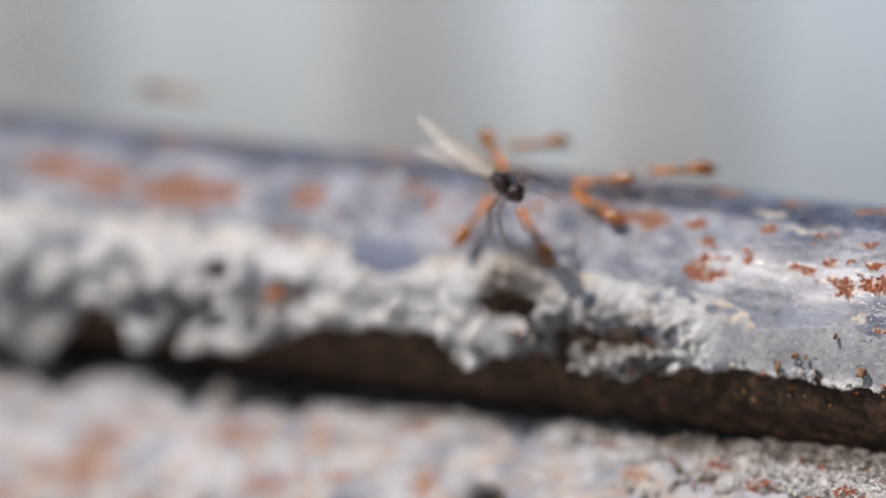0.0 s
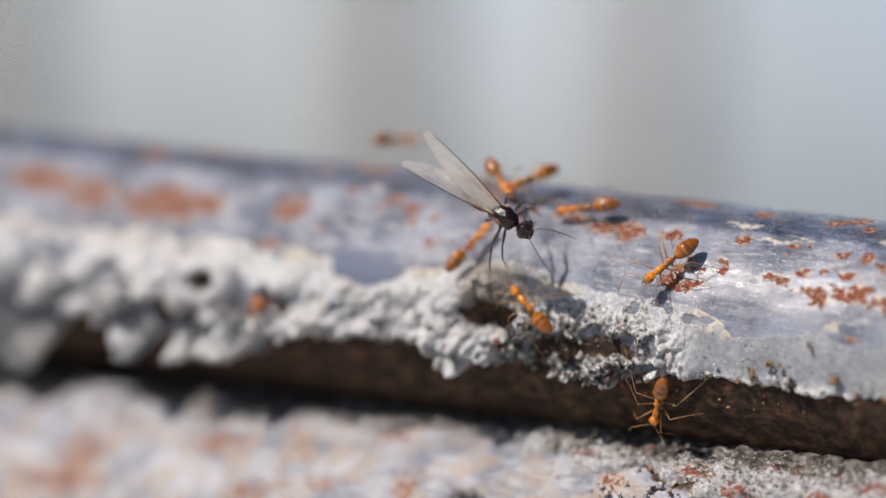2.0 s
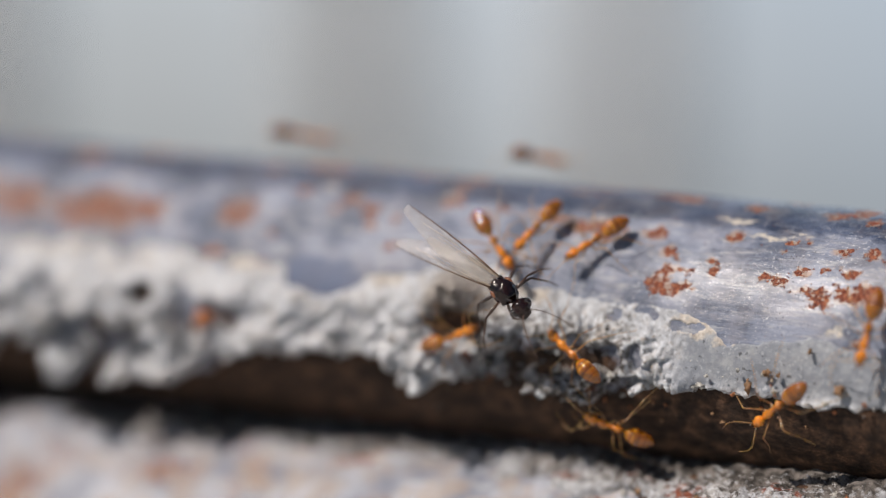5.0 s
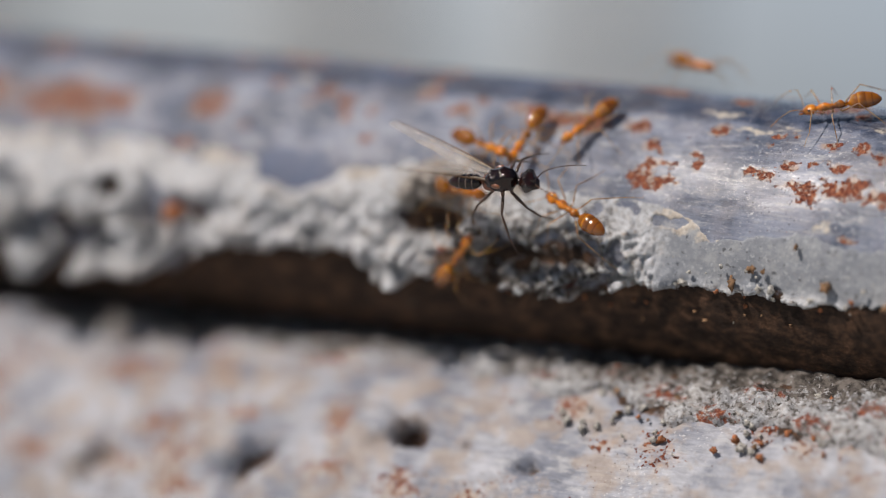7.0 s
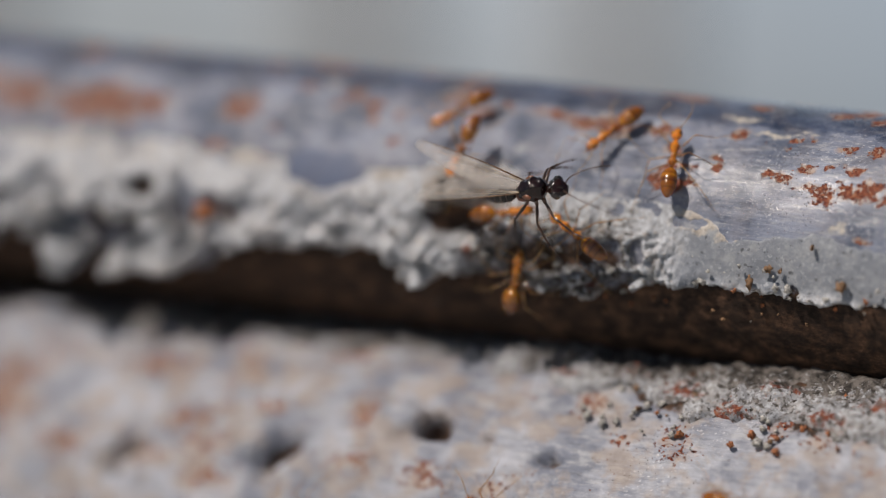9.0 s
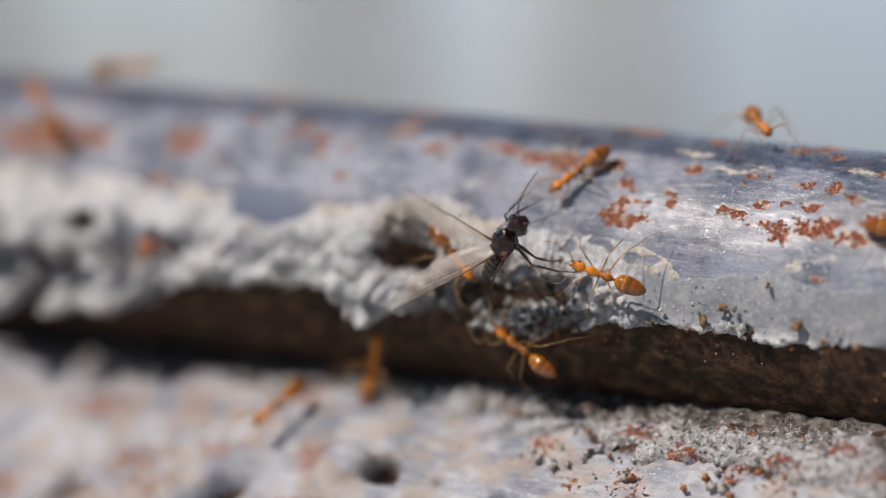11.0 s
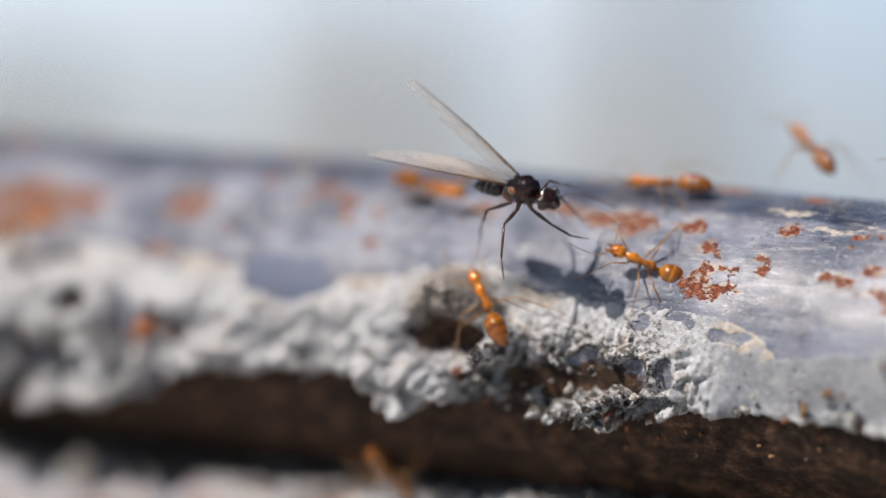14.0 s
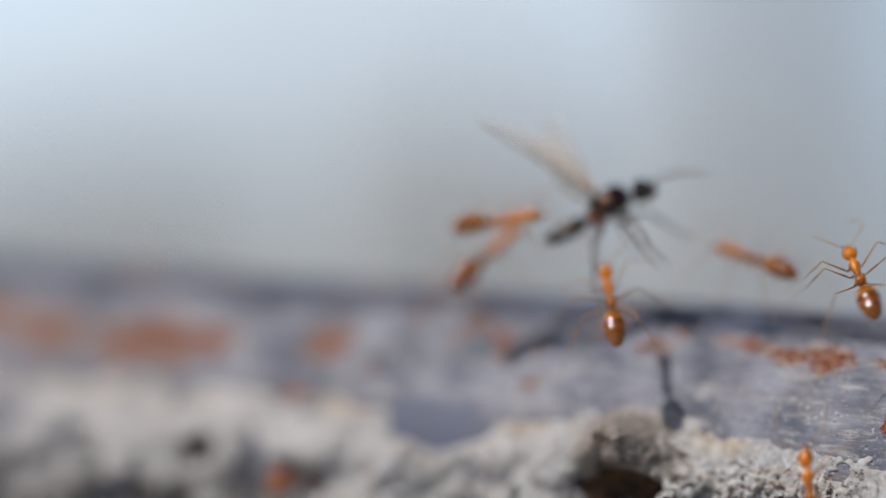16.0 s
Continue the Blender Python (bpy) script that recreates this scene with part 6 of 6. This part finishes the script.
    LB = [
        (0, 0.45, -0.22, -0.25, 0, -0, 0), (0.5, 0.45, -0.22, -0.25, 29, 44, -3), (1, 0.45, -0.22, -0.25, 26, 43, -5), (1.5, 0.45, -0.22, -0.25, 43, 50, 8),
        (2, 0.45, -0.22, -0.25, 25, 40, -4), (2.5, 0.45, -0.22, -0.25, 33, 51, -2), (3, 0.45, -0.22, -0.25, 31, 36, 6), (3.5, 0.45, -0.22, -0.25, 40, 38, 13),
        (4, 0.45, -0.22, -0.25, 50, 39, 23), (4.5, 0.45, -0.22, -0.25, 60, 37, 33), (5, 0.45, -0.22, -0.25, 68, 32, 43), (5.5, 0.45, -0.22, -0.25, 58, 25, 39),
        (6, 0.45, -0.22, -0.25, 50, 17, 39), (6.5, 0.45, -0.22, -0.25, 56, 32, 34), (7, 0.45, -0.22, -0.25, 42, 24, 27), (7.5, 0.45, -0.22, -0.25, 1, 1, -0),
        (8, 0.45, -0.22, -0.25, 7, 9, -1), (8.5, 0.45, -0.22, -0.25, 1, 2, -0), (9, 0.45, -0.22, -0.25, 6, 8, -0), (9.5, 0.45, -0.22, -0.25, 16, 20, 0),
        (10, 0.45, -0.22, -0.25, 30, 37, 3), (10.5, 0.45, -0.22, -0.25, 43, 55, 5), (11, 0.45, -0.22, -0.25, 30, 60, -12), (11.5, 0.45, -0.22, -0.25, 43, 55, 6),
        (12, 0.45, -0.22, -0.25, 32, 33, 9), (12.5, 0.45, -0.22, -0.25, 26, 24, 11), (13, 0.45, -0.22, -0.25, 26, 9, 25), (13.5, 0.45, -0.22, -0.25, 16, -3, 30),
        (14, 0.45, -0.22, -0.25, 54, 3, 55), (14.5, 0.45, -0.22, -0.25, 56, 14, 47), (15, 0.45, -0.22, -0.25, 3, 15, -15), (15.5, 0.45, -0.22, -0.25, 16, 26, -4),
        (16, 0.45, -0.22, -0.25, 10, 32, -18),
    ]
    LC = [
        (0, -0.40, -0.22, -0.25, 25, 37, -27), (0.5, -0.40, -0.22, -0.25, 30, 34, -24), (1, -0.40, -0.22, -0.25, 19, 37, -28), (1.5, -0.40, -0.22, -0.25, 41, 39, -24),
        (2, -0.40, -0.22, -0.25, 53, 11, -13), (2.5, -0.40, -0.22, -0.25, 33, 38, -26), (3, -0.40, -0.22, -0.25, 36, 21, -16), (3.5, -0.40, -0.22, -0.25, 32, 14, -13),
        (4, -0.40, -0.22, -0.25, 26, 7, -9), (4.5, -0.40, -0.22, -0.25, 20, 2, -5), (5, -0.40, -0.22, -0.25, 16, -1, -3), (5.5, -0.40, -0.22, -0.25, 14, -3, -1),
        (6, -0.40, -0.22, -0.25, 14, 2, -4), (6.5, -0.40, -0.22, -0.25, 12, 9, -9), (7, -0.40, -0.22, -0.25, 21, 17, -15), (7.5, -0.40, -0.22, -0.25, 8, 14, -13),
        (8, -0.40, -0.22, -0.25, 12, 9, -9), (8.5, -0.40, -0.22, -0.25, 19, 3, -6), (9, -0.40, -0.22, -0.25, 14, 15, -13), (9.5, -0.40, -0.22, -0.25, 7, 26, -23),
        (10, -0.40, -0.22, -0.25, -1, 35, -33), (10.5, -0.40, -0.22, -0.25, -11, 40, -43), (11, -0.40, -0.22, -0.25, -20, 43, -52), (11.5, -0.40, -0.22, -0.25, -10, 38, -41),
        (12, -0.40, -0.22, -0.25, -5, 3, -1), (12.5, -0.40, -0.22, -0.25, -3, -4, 4), (13, -0.40, -0.22, -0.25, 4, -18, 13), (13.5, -0.40, -0.22, -0.25, 17, -29, 14),
        (14, -0.40, -0.22, -0.25, 24, 26, -20), (14.5, -0.40, -0.22, -0.25, 50, 27, -17), (15, -0.40, -0.22, -0.25, 11, 42, -35), (15.5, -0.40, -0.22, -0.25, 61, -5, -10),
        (16, -0.40, -0.22, -0.25, 25, 11, -11),
    ]
    WL = [
        (0, -0.25, 0.32, 0.40, -15, 23, 10), (0.5, -0.25, 0.32, 0.40, -15, 21, 3), (1, -0.25, 0.32, 0.40, -15, 21, 8), (1.5, -0.25, 0.32, 0.40, -15, 27, 10),
        (2, -0.25, 0.32, 0.40, -14, 10, -11), (2.5, -0.25, 0.32, 0.40, -15, 25, -6), (3, -0.25, 0.32, 0.40, -14, 16, 16), (3.5, -0.25, 0.32, 0.40, -14, 16, 14),
        (4, -0.25, 0.32, 0.40, -14, 17, 12), (4.5, -0.25, 0.32, 0.40, -14, 17, 11), (5, -0.25, 0.32, 0.40, -14, 18, 9), (5.5, -0.25, 0.32, 0.40, -14, 18, 7),
        (6, -0.25, 0.32, 0.40, -50, 23, 2), (6.5, -0.25, 0.32, 0.40, -50, 21, -2), (7, -0.25, 0.32, 0.40, -46, 7, -21), (7.5, -0.25, 0.32, 0.40, -48, 22, -9),
        (8, -0.25, 0.32, 0.40, -46, 13, -10), (8.5, -0.25, 0.32, 0.40, -44, 22, -6), (9, -0.25, 0.32, 0.40, -14, 20, -18), (9.5, -0.25, 0.32, 0.40, -13, 18, -29),
        (10, -0.25, 0.32, 0.40, -11, 16, -41), (10.5, -0.25, 0.32, 0.40, -9, 14, -53), (11, -0.25, 0.32, 0.40, -7, 13, -64), (11.5, -0.25, 0.32, 0.40, -10, 31, -57),
        (12, -0.25, 0.32, 0.40, -9, 13, -52), (12.5, -0.25, 0.32, 0.40, -11, -8, -39), (13, -0.25, 0.32, 0.40, -13, 10, -27), (13.5, -0.25, 0.32, 0.40, -13, 5, -25),
        (14, -0.25, 0.32, 0.40, -18, 46, 17), (14.5, -0.25, 0.32, 0.40, -20, 50, -42), (15, -0.25, 0.32, 0.40, -18, 46, -42), (15.5, -0.25, 0.32, 0.40, 66, 50, -97),
        (16, -0.25, 0.32, 0.40, -0, 32, -89),
    ]
    WR = [
        (0, -0.25, -0.32, 0.40, 14, 5, 17), (0.5, -0.25, -0.32, 0.40, 14, 4, 12), (1, -0.25, -0.32, 0.40, 13, 4, 19), (1.5, -0.25, -0.32, 0.40, 14, 8, 14),
        (2, -0.25, -0.32, 0.40, 14, 7, 6), (2.5, -0.25, -0.32, 0.40, 14, 13, 7), (3, -0.25, -0.32, 0.40, 13, -2, 23), (3.5, -0.25, -0.32, 0.40, 13, -2, 22),
        (4, -0.25, -0.32, 0.40, 13, -3, 21), (4.5, -0.25, -0.32, 0.40, 13, -3, 19), (5, -0.25, -0.32, 0.40, 13, -3, 18), (5.5, -0.25, -0.32, 0.40, 13, -4, 17),
        (6, -0.25, -0.32, 0.40, -38, 4, 13), (6.5, -0.25, -0.32, 0.40, -38, 6, 11), (7, -0.25, -0.32, 0.40, -34, -12, -12), (7.5, -0.25, -0.32, 0.40, -34, 6, 4),
        (8, -0.25, -0.32, 0.40, -36, 5, 6), (8.5, -0.25, -0.32, 0.40, -32, -4, 3), (9, -0.25, -0.32, 0.40, 15, 4, 1), (9.5, -0.25, -0.32, 0.40, 16, 13, -1),
        (10, -0.25, -0.32, 0.40, 17, 21, -2), (10.5, -0.25, -0.32, 0.40, 17, 29, -4), (11, -0.25, -0.32, 0.40, 17, 38, -6), (11.5, -0.25, -0.32, 0.40, 16, 28, 2),
        (12, -0.25, -0.32, 0.40, 14, 6, -4), (12.5, -0.25, -0.32, 0.40, 14, 6, -2), (13, -0.25, -0.32, 0.40, 14, -5, 1), (13.5, -0.25, -0.32, 0.40, 14, -8, 4),
        (14, -0.25, -0.32, 0.40, 13, 16, 29), (14.5, -0.25, -0.32, 0.40, 15, 21, -8), (15, -0.25, -0.32, 0.40, 15, 17, -2), (15.5, -0.25, -0.32, 0.40, -16, 20, -69),
        (16, -0.25, -0.32, 0.40, 12, 48, -45),
    ]
    table = {"a1": a1, "a2": a2, "a3": a3, "a4": a4, "a5": a5, "a6": a6, "a7": a7, "a8": a8, "a9": a9, "a10": a10, "a11": a11, "a12": a12}
    for n, (key, rows) in enumerate(table.items()):
        walk(ants[key], [place(r) for r in rows])
        stride(ants[key], rows, n)
    walk(winged_ant, [place(r) for r in W])
    walk(wings[1], [place(r) for r in WL])
    walk(wings[-1], [place(r) for r in WR])
    walk(wing_legs["front", 1], [place(r) for r in LA])
    walk(wing_legs["front", -1], [place(r) for r in LB])
    walk(wing_legs["hind", -1], [place(r) for r in LC])


motions()
